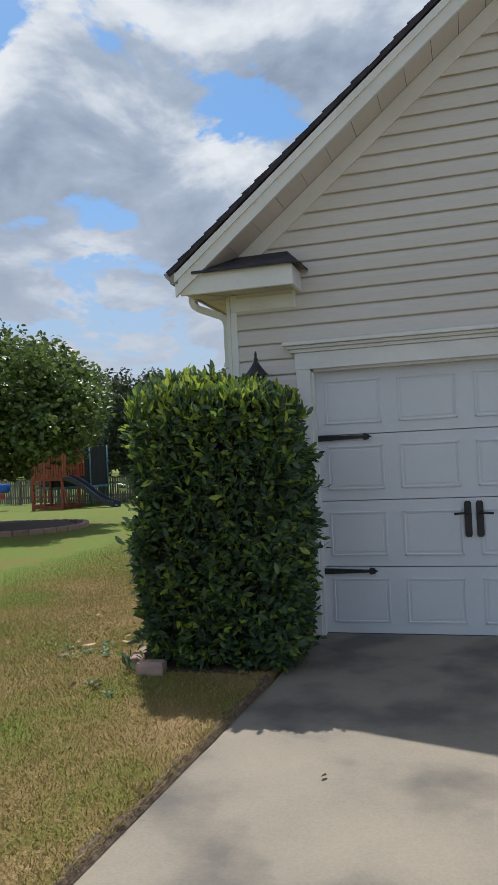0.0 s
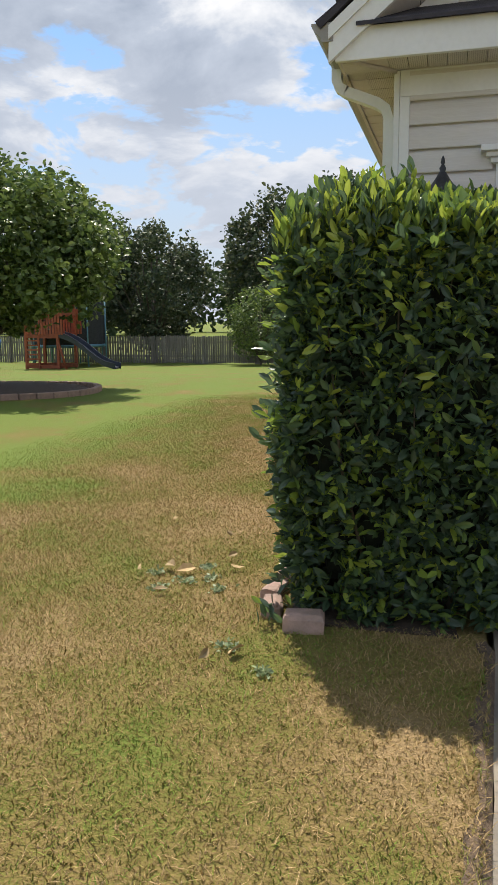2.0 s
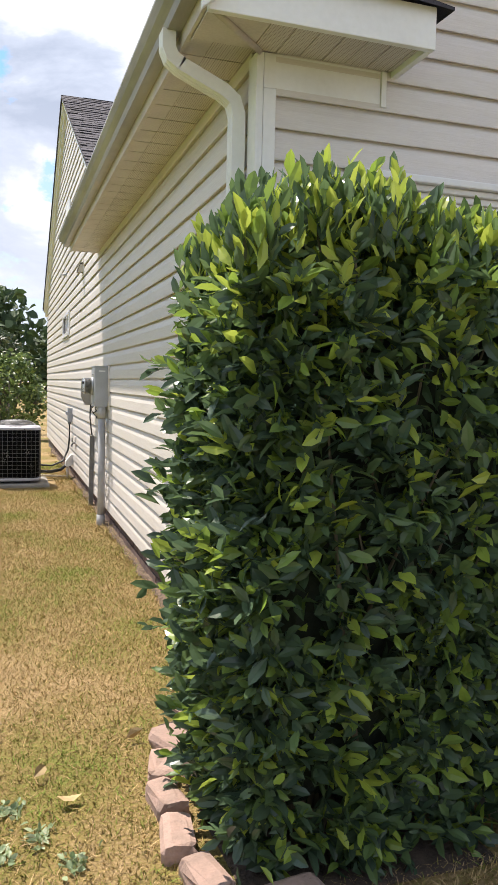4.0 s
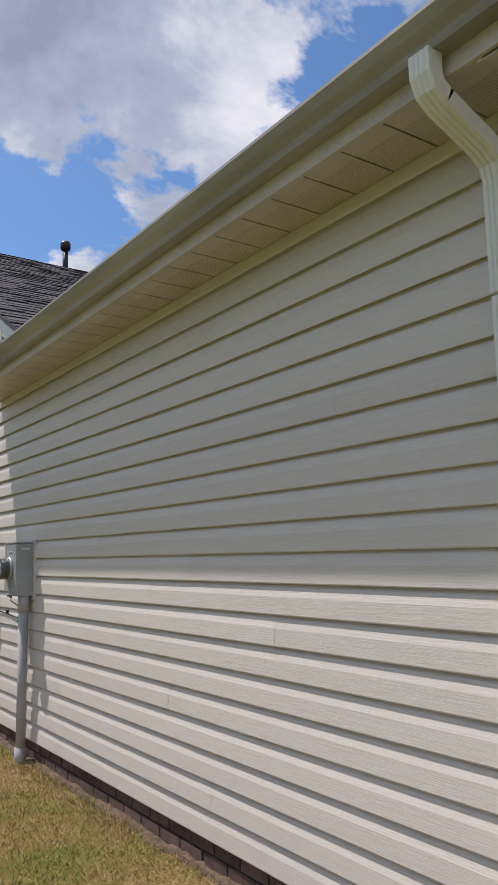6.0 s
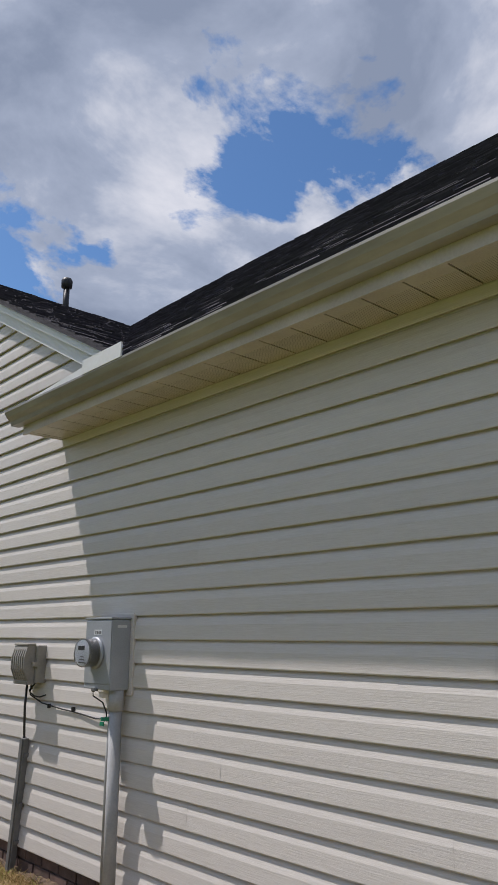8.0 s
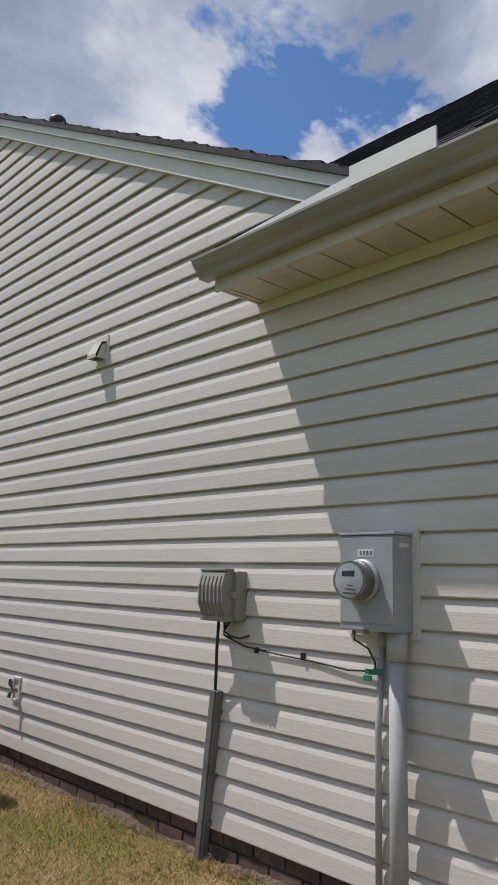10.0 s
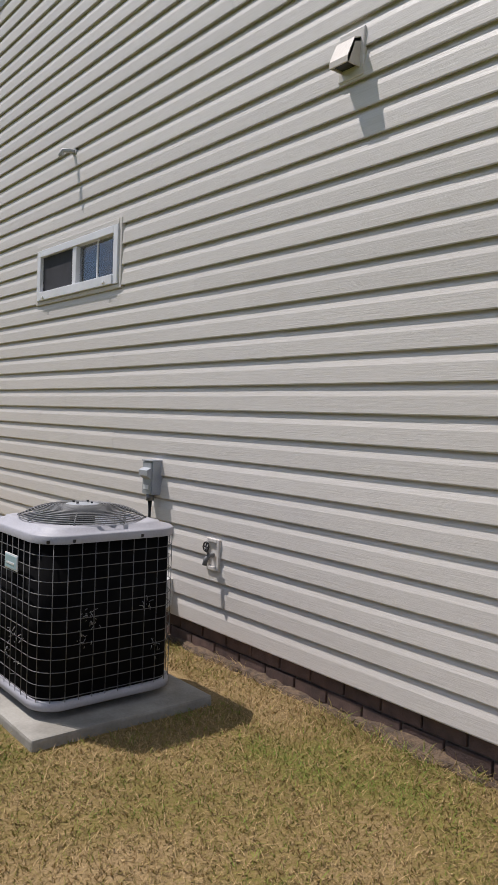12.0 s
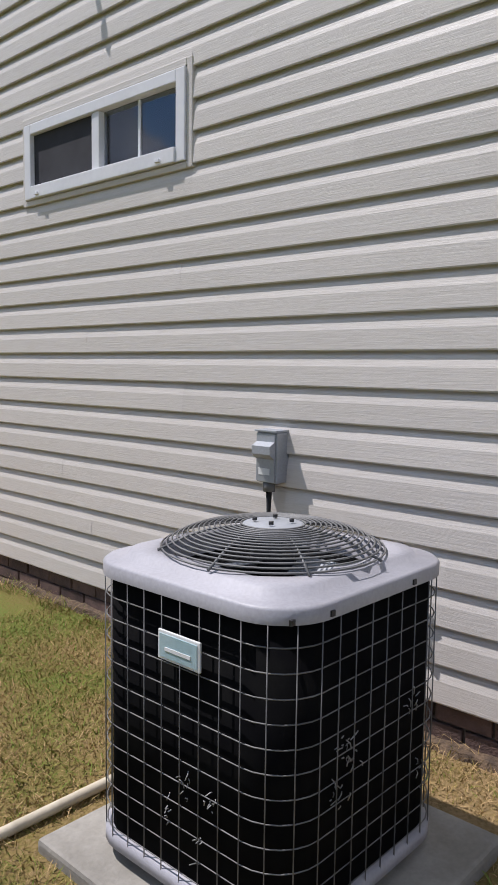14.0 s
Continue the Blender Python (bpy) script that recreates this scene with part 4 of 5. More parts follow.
mtr = mdisc("meter_body", [(0.084, 0.012), (0.084, 0.085), (0.080, 0.092)], M_UTIL, "grey meter drum")
mdisc("meter_glass", [(0.087, 0.03), (0.087, 0.105), (0.078, 0.118), (0.05, 0.122)], M_GLASS, "clear glass dome")
mdisc("meter_face", [(0.070, 0.092), (0.070, 0.096)], M_WHITE, "white dial face")
pbox("display", M_CABLE, met, (-0.2435, -0.2415, 4.395, 4.455, 1.415, 1.437))
for i in range(3):
    pbox("face_bar", M_DARKGREY, met, (-0.2435, -0.2415, 4.39 + 0.004 * i, 4.45 - 0.01 * i, 1.35 + 0.014 * i, 1.355 + 0.014 * i))
pbox("label", M_WHITE, met, (-0.1605, -0.1592, 4.37, 4.45, 1.495, 1.525))
for i in range(4):
    pbox("label_bar", M_DARKGREY, met, (-0.1618, -0.1606, 4.378 + 0.017 * i, 4.388 + 0.017 * i, 1.501, 1.519))
pbox("side_label", M_WHITE, met, (-0.12, -0.06, 4.2738, 4.2749, 1.535, 1.549))
pbox("latch", M_DARKGREY, met, (-0.165, -0.15, 4.40, 4.45, 1.196, 1.212), 0.002)
settle(met)
con = thing("conduit", (-0.08, 4.32, 0.05), "thick grey plastic service conduit below the meter box", "conduit")
ptube("pipe", M_PIPE, con, [(-0.085, 4.315, -0.02), (-0.085, 4.315, 1.10)], 0.034, 14)
ptube("coupling", M_PIPE, con, [(-0.085, 4.315, 1.095), (-0.085, 4.315, 1.204)], 0.041, 14)
ptube("foot_collar", M_PIPE, con, [(-0.085, 4.315, 0.02), (-0.085, 4.315, 0.16)], 0.041, 14)
settle(con)
con = thing("conduit", (-0.05, 4.42, 0.05), "thin grey conduit beside the service pipe", "conduit")
ptube("pipe", M_PIPE, con, [(-0.045, 4.44, -0.02), (-0.045, 4.44, 0.8), (-0.05, 4.41, 1.16)], 0.014, 10)
ptube("coupling", M_PIPE, con, [(-0.05, 4.412, 1.14), (-0.05, 4.408, 1.205)], 0.022, 10)
settle(con)
gw = thing("ground_wire", (-0.05, 4.5, 1.0), "thin grey grounding wire with green tag", "wire")
ptube("wire", M_CABLE, gw, [(-0.12, 4.50, 1.205), (-0.12, 4.50, 1.165), (-0.08, 4.46, 1.13), (-0.07, 4.435, 1.08), (-0.06, 4.44, 1.03)], 0.004, 6)
ptube("connector", M_DARKGREY, gw, [(-0.12, 4.50, 1.205), (-0.12, 4.50, 1.185)], 0.009, 8)
bm = bmesh.new()
for dy, dz, r in ((0.02, 0.0, 20), (-0.02, 0.005, -30), (0.03, -0.025, 50)):
    box(bm, -0.075, -0.071, 4.44 + dy - 0.022, 4.44 + dy + 0.022, 1.04 + dz - 0.011, 1.04 + dz + 0.011, 0.002)
part("tag", bm, M_GREEN, gw, "green ribbon tag")
settle(gw)

# ---- utility box ----
ub = thing("utility_box", (-0.08, 5.34, 1.2), "weathered grey plastic cable box with ribbed cover", "utility box")
pbox("back_box", M_UTIL, ub, (-0.09, -0.016, 5.25, 5.44, 1.195, 1.43), 0.01)
bm = bmesh.new()
prism(bm, [(-0.091, 1.195), (-0.135, 1.205), (-0.165, 1.28), (-0.165, 1.36), (-0.145, 1.425), (-0.091, 1.435)], "y", 5.275, 5.455)
part("cover", bm, M_UTIL, ub, "sun-bleached grey lid")
for i in range(6):
    y = 5.292 + i * 0.029
    bm = bmesh.new()
    prism(bm, [(-0.136, 1.215), (-0.142, 1.215), (-0.172, 1.282), (-0.172, 1.358), (-0.156, 1.405), (-0.150, 1.405), (-0.166, 1.357), (-0.166, 1.283)], "y", y, y + 0.009)
    part("rib", bm, M_UTIL, ub)
pbox("top_rim", M_UTIL, ub, (-0.15, -0.09, 5.27, 5.46, 1.428, 1.442), 0.004)
pbox("latch", M_UTIL, ub, (-0.125, -0.095, 5.225, 5.252, 1.30, 1.33), 0.004)
pbox("lower_rim", M_UTIL, ub, (-0.14, -0.09, 5.27, 5.46, 1.188, 1.212), 0.004)
settle(ub)
cb = thing("cable", (-0.05, 5.4, 0.8), "black cables looping below the cable box", "cable")
ptube("cable", M_CABLE, cb, [(-0.07, 5.40, 1.195), (-0.075, 5.402, 1.05), (-0.06, 5.42, 0.92), (-0.045, 5.44, 0.84)], 0.008, 8)
ptube("cable", M_CABLE, cb, [(-0.06, 5.35, 1.195), (-0.07, 5.36, 1.14), (-0.06, 5.32, 1.115), (-0.05, 5.26, 1.11), (-0.03, 5.22, 1.125)], 0.005, 6)
ptube("cable", M_CABLE, cb, [(-0.06, 5.37, 1.195), (-0.06, 5.37, 1.12), (-0.035, 5.25, 1.075), (-0.03, 5.0, 1.055), (-0.03, 4.80, 1.045), (-0.035, 4.6, 1.03), (-0.04, 4.46, 1.04)], 0.0045, 6)
ptube("cable", M_CABLE, cb, [(-0.05, 5.33, 1.195), (-0.08, 5.34, 1.15), (-0.05, 5.37, 1.16)], 0.006, 6)
for y in (5.16, 4.86):
    pbox("clip", M_CABLE, cb, (-0.04, -0.02, y, y + 0.012, 1.05, 1.075))
settle(cb)
cc = thing("cable_cover", (-0.04, 5.46, 0.1), "dark grey angled cable guard leaning on the wall", "cable cover")
bm = bmesh.new()
MC = Matrix.Translation((-0.045, 5.425, 0.85)) @ Matrix.Rotation(radians(6.0), 4, "X")
box(bm, -0.018, 0.02, -0.024, 0.024, -0.82, 0.0, 0.004)
box(bm, -0.026, -0.018, -0.012, 0.024, -0.82, 0.0, 0.003)
bmesh.ops.transform(bm, matrix=MC, verts=bm.verts[:])
part("channel", bm, M_DARKGREY, cc)
for s in (-0.1, -0.4, -0.62):
    bm = bmesh.new()
    box(bm, -0.01, 0.02, -0.034, -0.024, s - 0.012, s + 0.012, 0.002)
    bmesh.ops.transform(bm, matrix=MC, verts=bm.verts[:])
    part("strap", bm, M_DARKGREY, cc)
settle(cc)

# ---- dryer vent ----
dv = thing("dryer_vent", (-0.06, 6.68, 2.75), "cream hooded dryer vent with dark opening on the siding", "vent hood")
pbox("mounting_plate", M_SIDING, dv, (-0.034, -0.012, 6.64, 6.785, 2.755, 2.955), 0.005)
bm = bmesh.new()
prism(bm, [(-0.034, 2.915), (-0.07, 2.90), (-0.108, 2.815), (-0.108, 2.79), (-0.10, 2.79), (-0.066, 2.885), (-0.034, 2.895)], "y", 6.66, 6.765)
for y0 in (6.66, 6.759):
    prism(bm, [(-0.034, 2.91), (-0.07, 2.895), (-0.105, 2.813), (-0.105, 2.79), (-0.034, 2.79)], "y", y0, y0 + 0.006)
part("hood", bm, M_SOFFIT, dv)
pbox("flap", M_CABLE, dv, (-0.095, -0.035, 6.667, 6.759, 2.80, 2.808))
settle(dv)

# ---- overflow pipe above the window ----
op = thing("overflow_pipe", (-0.05, 9.33, 3.08), "small bent grey drain pipe out of the siding", "pipe")
ptube("pipe", M_PIPE, op, [(0.0, 9.33, 3.10), (-0.06, 9.335, 3.105), (-0.10, 9.35, 3.10), (-0.115, 9.36, 3.06)], 0.016, 10)
ptube("escutcheon", M_PIPE, op, [(-0.01, 9.33, 3.10), (-0.026, 9.33, 3.10)], 0.028, 12)
settle(op)

# ---- window ----
win = thing("window_1", (0, 9.26, 2.3), "white vinyl sliding window with two sashes", "window", kind="structure")
y0, y1, z0, z1 = WIN
for nm, dims in (("window_frame", (-0.040, 0.05, y0, y0 + 0.055, z0, z1)), ("window_frame", (-0.040, 0.05, y1 - 0.055, y1, z0, z1)), ("window_frame", (-0.040, 0.05, y0 + 0.056, y1 - 0.056, z1 - 0.05, z1)), ("window_sill", (-0.048, 0.05, y0 + 0.056, y1 - 0.056, z0, z0 + 0.062))):
    pbox(nm, M_WIN, win, dims, 0.004)
for dims in ((-0.030, -0.002, y0 - 0.035, y0 - 0.002, z0 - 0.03, z1 + 0.035), (-0.030, -0.002, y1 + 0.002, y1 + 0.03, z0 - 0.03, z1 + 0.035), (-0.032, -0.002, y0 - 0.002, y1 + 0.002, z1 + 0.003, z1 + 0.035), (-0.030, -0.002, y0 - 0.002, y1 + 0.002, z0 - 0.03, z0 - 0.003)):
    pbox("casing_channel", M_SIDING, win, dims, 0.004)
ym = y0 + 0.615
pbox("meeting_stile", M_WIN, win, (-0.032, 0.02, ym - 0.028, ym + 0.028, z0 + 0.063, z1 - 0.051), 0.003)
pbox("glazing_bar", M_WIN, win, (-0.006, 0.004, y0 + 0.322, y0 + 0.338, z0 + 0.063, z1 - 0.051), 0.002)
pbox("glazing_bar", M_WIN, win, (0.022, 0.03, y1 - 0.30, y1 - 0.286, z0 + 0.063, z1 - 0.051), 0.002)
for a, b, xx in ((y0 + 0.057, ym - 0.029, 0.0), (ym + 0.029, y1 - 0.057, 0.026)):
    g = pbox("pane", M_GLASS, win, (xx, xx + 0.004, a, b, z0 + 0.064, z1 - 0.052))
for y in (y0 + 0.14, y1 - 0.14):
    pbox("weep_cover", M_WIN, win, (-0.058, -0.049, y, y + 0.03, z0 + 0.012, z0 + 0.026), 0.002)
pbox("insect_screen", M_SCREEN, win, (-0.016, -0.013, ym + 0.029, y1 - 0.057, z0 + 0.064, z1 - 0.052), label="dark mesh insect screen")
# dark sheet added behind the panes in place of the unlit room
pbox("dark_backing", M_DARKROOM, win, (0.085, 0.09, y0, y1, z0, z1), label="dark sheet standing in for the unlit room behind the glass")
settle(win)

# ---- hose tap ----
tap = thing("hose_tap", (-0.06, 7.58, 0.6), "brass garden tap in a white recessed wall plate", "tap")
for dims in ((-0.036, -0.012, 7.515, 7.535, 0.515, 0.68), (-0.036, -0.012, 7.607, 7.625, 0.515, 0.68), (-0.036, -0.012, 7.536, 7.606, 0.66, 0.68), (-0.036, -0.012, 7.536, 7.606, 0.515, 0.535)):
    pbox("plate_rim", M_SIDING, tap, dims, 0.004)
pbox("plate", M_SIDING, tap, (-0.024, -0.012, 7.536, 7.606, 0.536, 0.659))
ptube("body", M_DARKGREY, tap, [(-0.02, 7.573, 0.595), (-0.055, 7.573, 0.595), (-0.075, 7.573, 0.575), (-0.082, 7.573, 0.545)], 0.013, 10)
ptube("stem", M_DARKGREY, tap, [(-0.058, 7.573, 0.60), (-0.075, 7.573, 0.64)], 0.007, 8)
bm = bmesh.new()
for k in range(8):
    a, b = k * math.tau / 8, (k + 1) * math.tau / 8
    tube(bm, [(-0.075, 7.573 + 0.024 * math.cos(a), 0.642 + 0.024 * math.sin(a)), (-0.075, 7.573 + 0.024 * math.cos(b), 0.642 + 0.024 * math.sin(b))], 0.005, 5)
for k in range(4):
    a = k * math.tau / 4
    tube(bm, [(-0.075, 7.573, 0.642), (-0.075, 7.573 + 0.024 * math.cos(a), 0.642 + 0.024 * math.sin(a))], 0.004, 5)
part("handwheel", bm, M_BLACK, tap, "dark handwheel")
settle(tap)

# ---- disconnect ----
dis = thing("disconnect_box", (-0.06, 8.16, 0.85), "grey steel air conditioner disconnect box on the wall", "electrical box")
pbox("body", M_STEEL, dis, (-0.082, -0.014, 8.10, 8.20, 0.855, 1.045), 0.004)
bm = bmesh.new()
prism(bm, [(-0.083, 0.86), (-0.088, 0.86), (-0.088, 0.945), (-0.115, 0.965), (-0.115, 0.995), (-0.088, 1.01), (-0.088, 1.04), (-0.083, 1.04)], "y", 8.108, 8.197)
part("hinged_cover", bm, M_STEEL, dis)
pbox("top_lip", M_STEEL, dis, (-0.092, -0.014, 8.096, 8.205, 1.046, 1.054), 0.002)
pbox("label", M_WHITE, dis, (-0.0895, -0.0882, 8.13, 8.185, 0.885, 0.91))
ptube("gland", M_DARKGREY, dis, [(-0.06, 8.155, 0.856), (-0.06, 8.155, 0.82)], 0.024, 10)
ptube("whip", M_CABLE, dis, [(-0.06, 8.155, 0.83), (-0.062, 8.155, 0.6), (-0.08, 8.15, 0.45), (-0.16, 8.05, 0.30), (-0.32, 7.9, 0.25), (-0.52, 7.76, 0.28)], 0.013, 10, "black flexible conduit")
settle(dis)
lc = thing("line_cover", (-0.07, 8.0, 0.25), "white hooded refrigerant line cover at the wall", "pipe cover")
bm = bmesh.new()
prism(bm, [(-0.014, 0.40), (-0.05, 0.40), (-0.13, 0.30), (-0.13, 0.235), (-0.10, 0.225), (-0.014, 0.255)], "y", 7.95, 8.06)
part("hood", bm, M_TRIM, lc)
ptube("drop_pipe", M_SIDING, lc, [(-0.10, 7.985, 0.24), (-0.10, 7.985, 0.05)], 0.016, 10)
ptube("insulated_line", M_CABLE, lc, [(-0.11, 8.02, 0.25), (-0.2, 7.98, 0.18), (-0.35, 7.85, 0.17), (-0.55, 7.72, 0.2)], 0.022, 10, "black insulated line")
settle(lc)
pv = ptube("ground_pipe", M_PVC, None, [(-0.12, 8.0, 0.085), (-0.5, 7.985, 0.10), (-1.0, 8.0, 0.085), (-1.7, 8.01, 0.075), (-2.6, 8.03, 0.07)], 0.016, 10)
tagged(pv, "thin ivory drain pipe lying on the grass", "pipe")

# ---- air conditioner ----
pad = pbox("equipment_pad", M_PAD, None, (-1.225, -0.40, 7.045, 7.90, -0.05, 0.098), 0.012)
tagged(pad, "square grey concrete pad under the air conditioner", "concrete pad")
AX0, AX1, AY0, AY1 = -1.142, -0.512, 7.168, 7.785
AZ0, AZ1 = 0.163, 0.798


def rounded(x0, x1, y0, y1, r, seg=6):
    pts = []
    for cx, cy, a0 in ((x1 - r, y1 - r, 0), (x0 + r, y1 - r, 90), (x0 + r, y0 + r, 180), (x1 - r, y0 + r, 270)):
        for k in range(seg + 1):
            a = radians(a0 + 90 * k / seg)
            pts.append((cx + r * math.cos(a), cy + r * math.sin(a)))
    return pts


def loft(bm, loops, close=True):
    rings = [[bm.verts.new((x, y, z)) for x, y in pts] for pts, z in loops]
    n = len(rings[0])
    for a, b in zip(rings, rings[1:]):
        for k in range(n):
            f = bm.faces.new((a[k], a[(k + 1) % n], b[(k + 1) % n], b[k]))
            f.smooth = True
    if close:
        bm.faces.new(rings[0][::-1])
        bm.faces.new(rings[-1])
    return rings


ac = thing("air_conditioner", (-0.83, 7.5, 0.098), "grey-topped air conditioner condenser in black wire guard on concrete pad", "air conditioner")
bm = bmesh.new()
loft(bm, [(rounded(AX0 + 0.008, AX1 - 0.008, AY0 + 0.008, AY1 - 0.008, 0.107), AZ0), (rounded(AX0 + 0.008, AX1 - 0.008, AY0 + 0.008, AY1 - 0.008, 0.107), AZ1)])
part("coil", bm, M_ACDARK, ac, "black finned coil")
bm = bmesh.new()
loft(bm, [(rounded(AX0 + 0.01, AX1 - 0.01, AY0 + 0.01, AY1 - 0.01, 0.10), 0.126), (rounded(AX0 - 0.008, AX1 + 0.008, AY0 - 0.008, AY1 + 0.008, 0.115), 0.134), (rounded(AX0 - 0.008, AX1 + 0.008, AY0 - 0.008, AY1 + 0.008, 0.115), 0.166), (rounded(AX0 + 0.012, AX1 - 0.012, AY0 + 0.012, AY1 - 0.012, 0.10), 0.169)])
part("base_pan", bm, M_ACTOP, ac, "grey base pan")
for fx0 in (AX0 + 0.12, AX1 - 0.18):
    for fy0 in (AY0 + 0.12, AY1 - 0.18):
        pbox("foot", M_BLACK, ac, (fx0, fx0 + 0.06, fy0, fy0 + 0.06, 0.098, 0.128), 0.004, "black rubber foot")
# top: rim, raised shoulder, round well for the fan
CX, CY, FR = (AX0 + AX1) / 2, (AY0 + AY1) / 2, 0.268
bm = bmesh.new()
o = 0.014
L1 = rounded(AX0 - o, AX1 + o, AY0 - o, AY1 + o, 0.13, 9)
L2 = rounded(AX0 - o + 0.007, AX1 + o - 0.007, AY0 - o + 0.007, AY1 + o - 0.007, 0.125, 9)
L3 = rounded(AX0 + 0.032, AX1 - 0.032, AY0 + 0.032, AY1 - 0.032, 0.10, 9)
L4 = rounded(AX0 + 0.042, AX1 - 0.042, AY0 + 0.042, AY1 - 0.042, 0.095, 9)
def circ(r, like):
    return [(CX + r * math.cos(math.atan2(y - CY, x - CX)), CY + r * math.sin(math.atan2(y - CY, x - CX))) for x, y in like]
loft(bm, [(L1, 0.794), (L1, 0.822), (L2, 0.829), (L3, 0.831), (L4, 0.847), (circ(FR + 0.006, L4), 0.853), (circ(FR, L4), 0.848), (circ(FR, L4), 0.70)], close=False)
part("top_cover", bm, M_ACTOP, ac, "light grey painted top cover")
bm = bmesh.new()
def dome(r):
    return 0.858 + 0.052 * (1 - (r / FR) ** 3.6)
rr = 0.078
while rr <= FR + 0.003:
    ring = [(CX + rr * math.cos(k * math.tau / 40), CY + rr * math.sin(k * math.tau / 40), dome(min(rr, FR))) for k in range(41)]
    tube(bm, ring, 0.0026, 4, cap=False)
    rr += 0.0128
gr = part("fan_grille", bm, M_DARKGREY, ac, "domed black wire fan grille")
for k in range(8):
    a = k * math.tau / 8 + 0.2
    ptube("grille_spoke", M_DARKGREY, gr, [(CX + r * math.cos(a), CY + r * math.sin(a), dome(min(r, FR)) - 0.003) for r in (0.06, 0.11, 0.16, 0.21, FR + 0.012)], 0.0035, 5)
bm = bmesh.new()
lathe(bm, [(0.078, 0.899), (0.078, 0.906), (0.072, 0.910), (0.01, 0.911)], CX, CY, 24)
part("motor_plate", bm, M_STEEL, gr, "grey motor mounting disc")
for k in range(4):
    a = k * math.tau / 4 + 0.6
    ptube("bolt", M_BLACK, gr, [(CX + 0.045 * math.cos(a), CY + 0.045 * math.sin(a), 0.914), (CX + 0.045 * math.cos(a), CY + 0.045 * math.sin(a), 0.922)], 0.006, 6)
bm = bmesh.new()
lathe(bm, [(0.055, 0.76), (0.055, 0.902)], CX, CY, 16)
part("fan_motor", bm, M_BLACK, ac)
for k in range(3):
    bm = bmesh.new()
    a = k * math.tau / 3 + 0.5
    box(bm, 0.05, FR - 0.02, -0.06, 0.06, -0.003, 0.003, 0.0, Matrix.Translation((CX, CY, 0.80)) @ Matrix.Rotation(a, 4, "Z") @ Matrix.Rotation(radians(28), 4, "X"))
    part("fan_blade", bm, M_STEEL, ac, "grey fan blade")
bm = bmesh.new()
lathe(bm, [(FR - 0.004, 0.70), (FR - 0.004, 0.69)], CX, CY, 24)
part("fan_well", bm, M_ACDARK, ac)
# wire guard: hoops and uprights
HOOPS = 13
for k in range(HOOPS):
    z = AZ0 + 0.02 + k * (AZ1 - AZ0 - 0.02) / (HOOPS - 1)
    lp = rounded(AX0 - 0.004, AX1 + 0.004, AY0 - 0.004, AY1 + 0.004, 0.115, 6)
    bm = bmesh.new()
    tube(bm, [(x, y, z) for x, y in lp] + [(lp[0][0], lp[0][1], z)], 0.0018, 4, cap=False)
    part("guard_hoop", bm, M_WIRE, ac)
lp = rounded(AX0 - 0.007, AX1 + 0.007, AY0 - 0.007, AY1 + 0.007, 0.118, 12)
per, acc = [], 0.0
for a, b in zip(lp, lp[1:] + lp[:1]):
    per.append((acc, a, b))
    acc += math.hypot(b[0] - a[0], b[1] - a[1])
NUP = 40
bm = bmesh.new()
tube(bm, [(0, 0, AZ0), (0, 0, AZ1 + 0.01)], 0.0018, 4)
up_me = mesh_of("guard_upright", bm, M_WIRE)
for k in range(NUP):
    t = acc * k / NUP
    s, a, b = [q for q in per if q[0] <= t][-1]
    d = math.hypot(b[0] - a[0], b[1] - a[1]) or 1
    f = (t - s) / d
    ob = new("guard_upright", up_me)
    ob.parent = ac
    ob.location = (a[0] + (b[0] - a[0]) * f, a[1] + (b[1] - a[1]) * f, 0)
rnd = random.Random(17)
for (cx, cy) in ((AX0 + 0.12, AY0), (AX1 - 0.2, AY0), (AX0, AY0 + 0.32), (AX0 + 0.02, AY0 + 0.02)):
    pbox("screw", M_BLACK, ac, (cx - 0.006, cx + 0.006, cy - 0.018, cy - 0.012, 0.800, 0.812))
# maker's plate, blank bars only
bm = bmesh.new()
box(bm, AX0 - 0.016, AX0 - 0.010, 7.385, 7.515, 0.655, 0.720, 0.002)
pl = part("name_plate", bm, M_WHITE, ac, "pale teal name plate with worn bar")
pbox("plate_panel", M_LABEL, pl, (AX0 - 0.018, AX0 - 0.0162, 7.392, 7.508, 0.662, 0.713))
pbox("plate_bar", M_WHITE, pl, (AX0 - 0.0195, AX0 - 0.0181, 7.41, 7.49, 0.678, 0.686))
# lint caught on the guard
bm = bmesh.new()
for k in range(9):
    face = rnd.choice((0, 0, 1))
    if face == 0:
        c = Vector((rnd.uniform(AX0 + 0.08, AX1 - 0.05), AY0 + 0.002, rnd.uniform(0.3, 0.76)))
    else:
        c = Vector((AX0 + 0.002, rnd.uniform(AY0 + 0.1, AY1 - 0.1), rnd.uniform(0.25, 0.7)))
    for j in range(9):
        p = c + Vector((rnd.gauss(0, 0.014), rnd.gauss(0, 0.003), rnd.gauss(0, 0.018)))
        q = p + Vector((rnd.gauss(0, 0.012), rnd.gauss(0, 0.002), rnd.gauss(0, 0.012)))
        tube(bm, [p, (p + q) / 2 + Vector((0, -0.003, 0.004)), q], 0.0016, 3)
tagged(part("lint", bm, M_LINT, ac, "grey lint caught on the guard"), kind="stuff")
settle(ac)

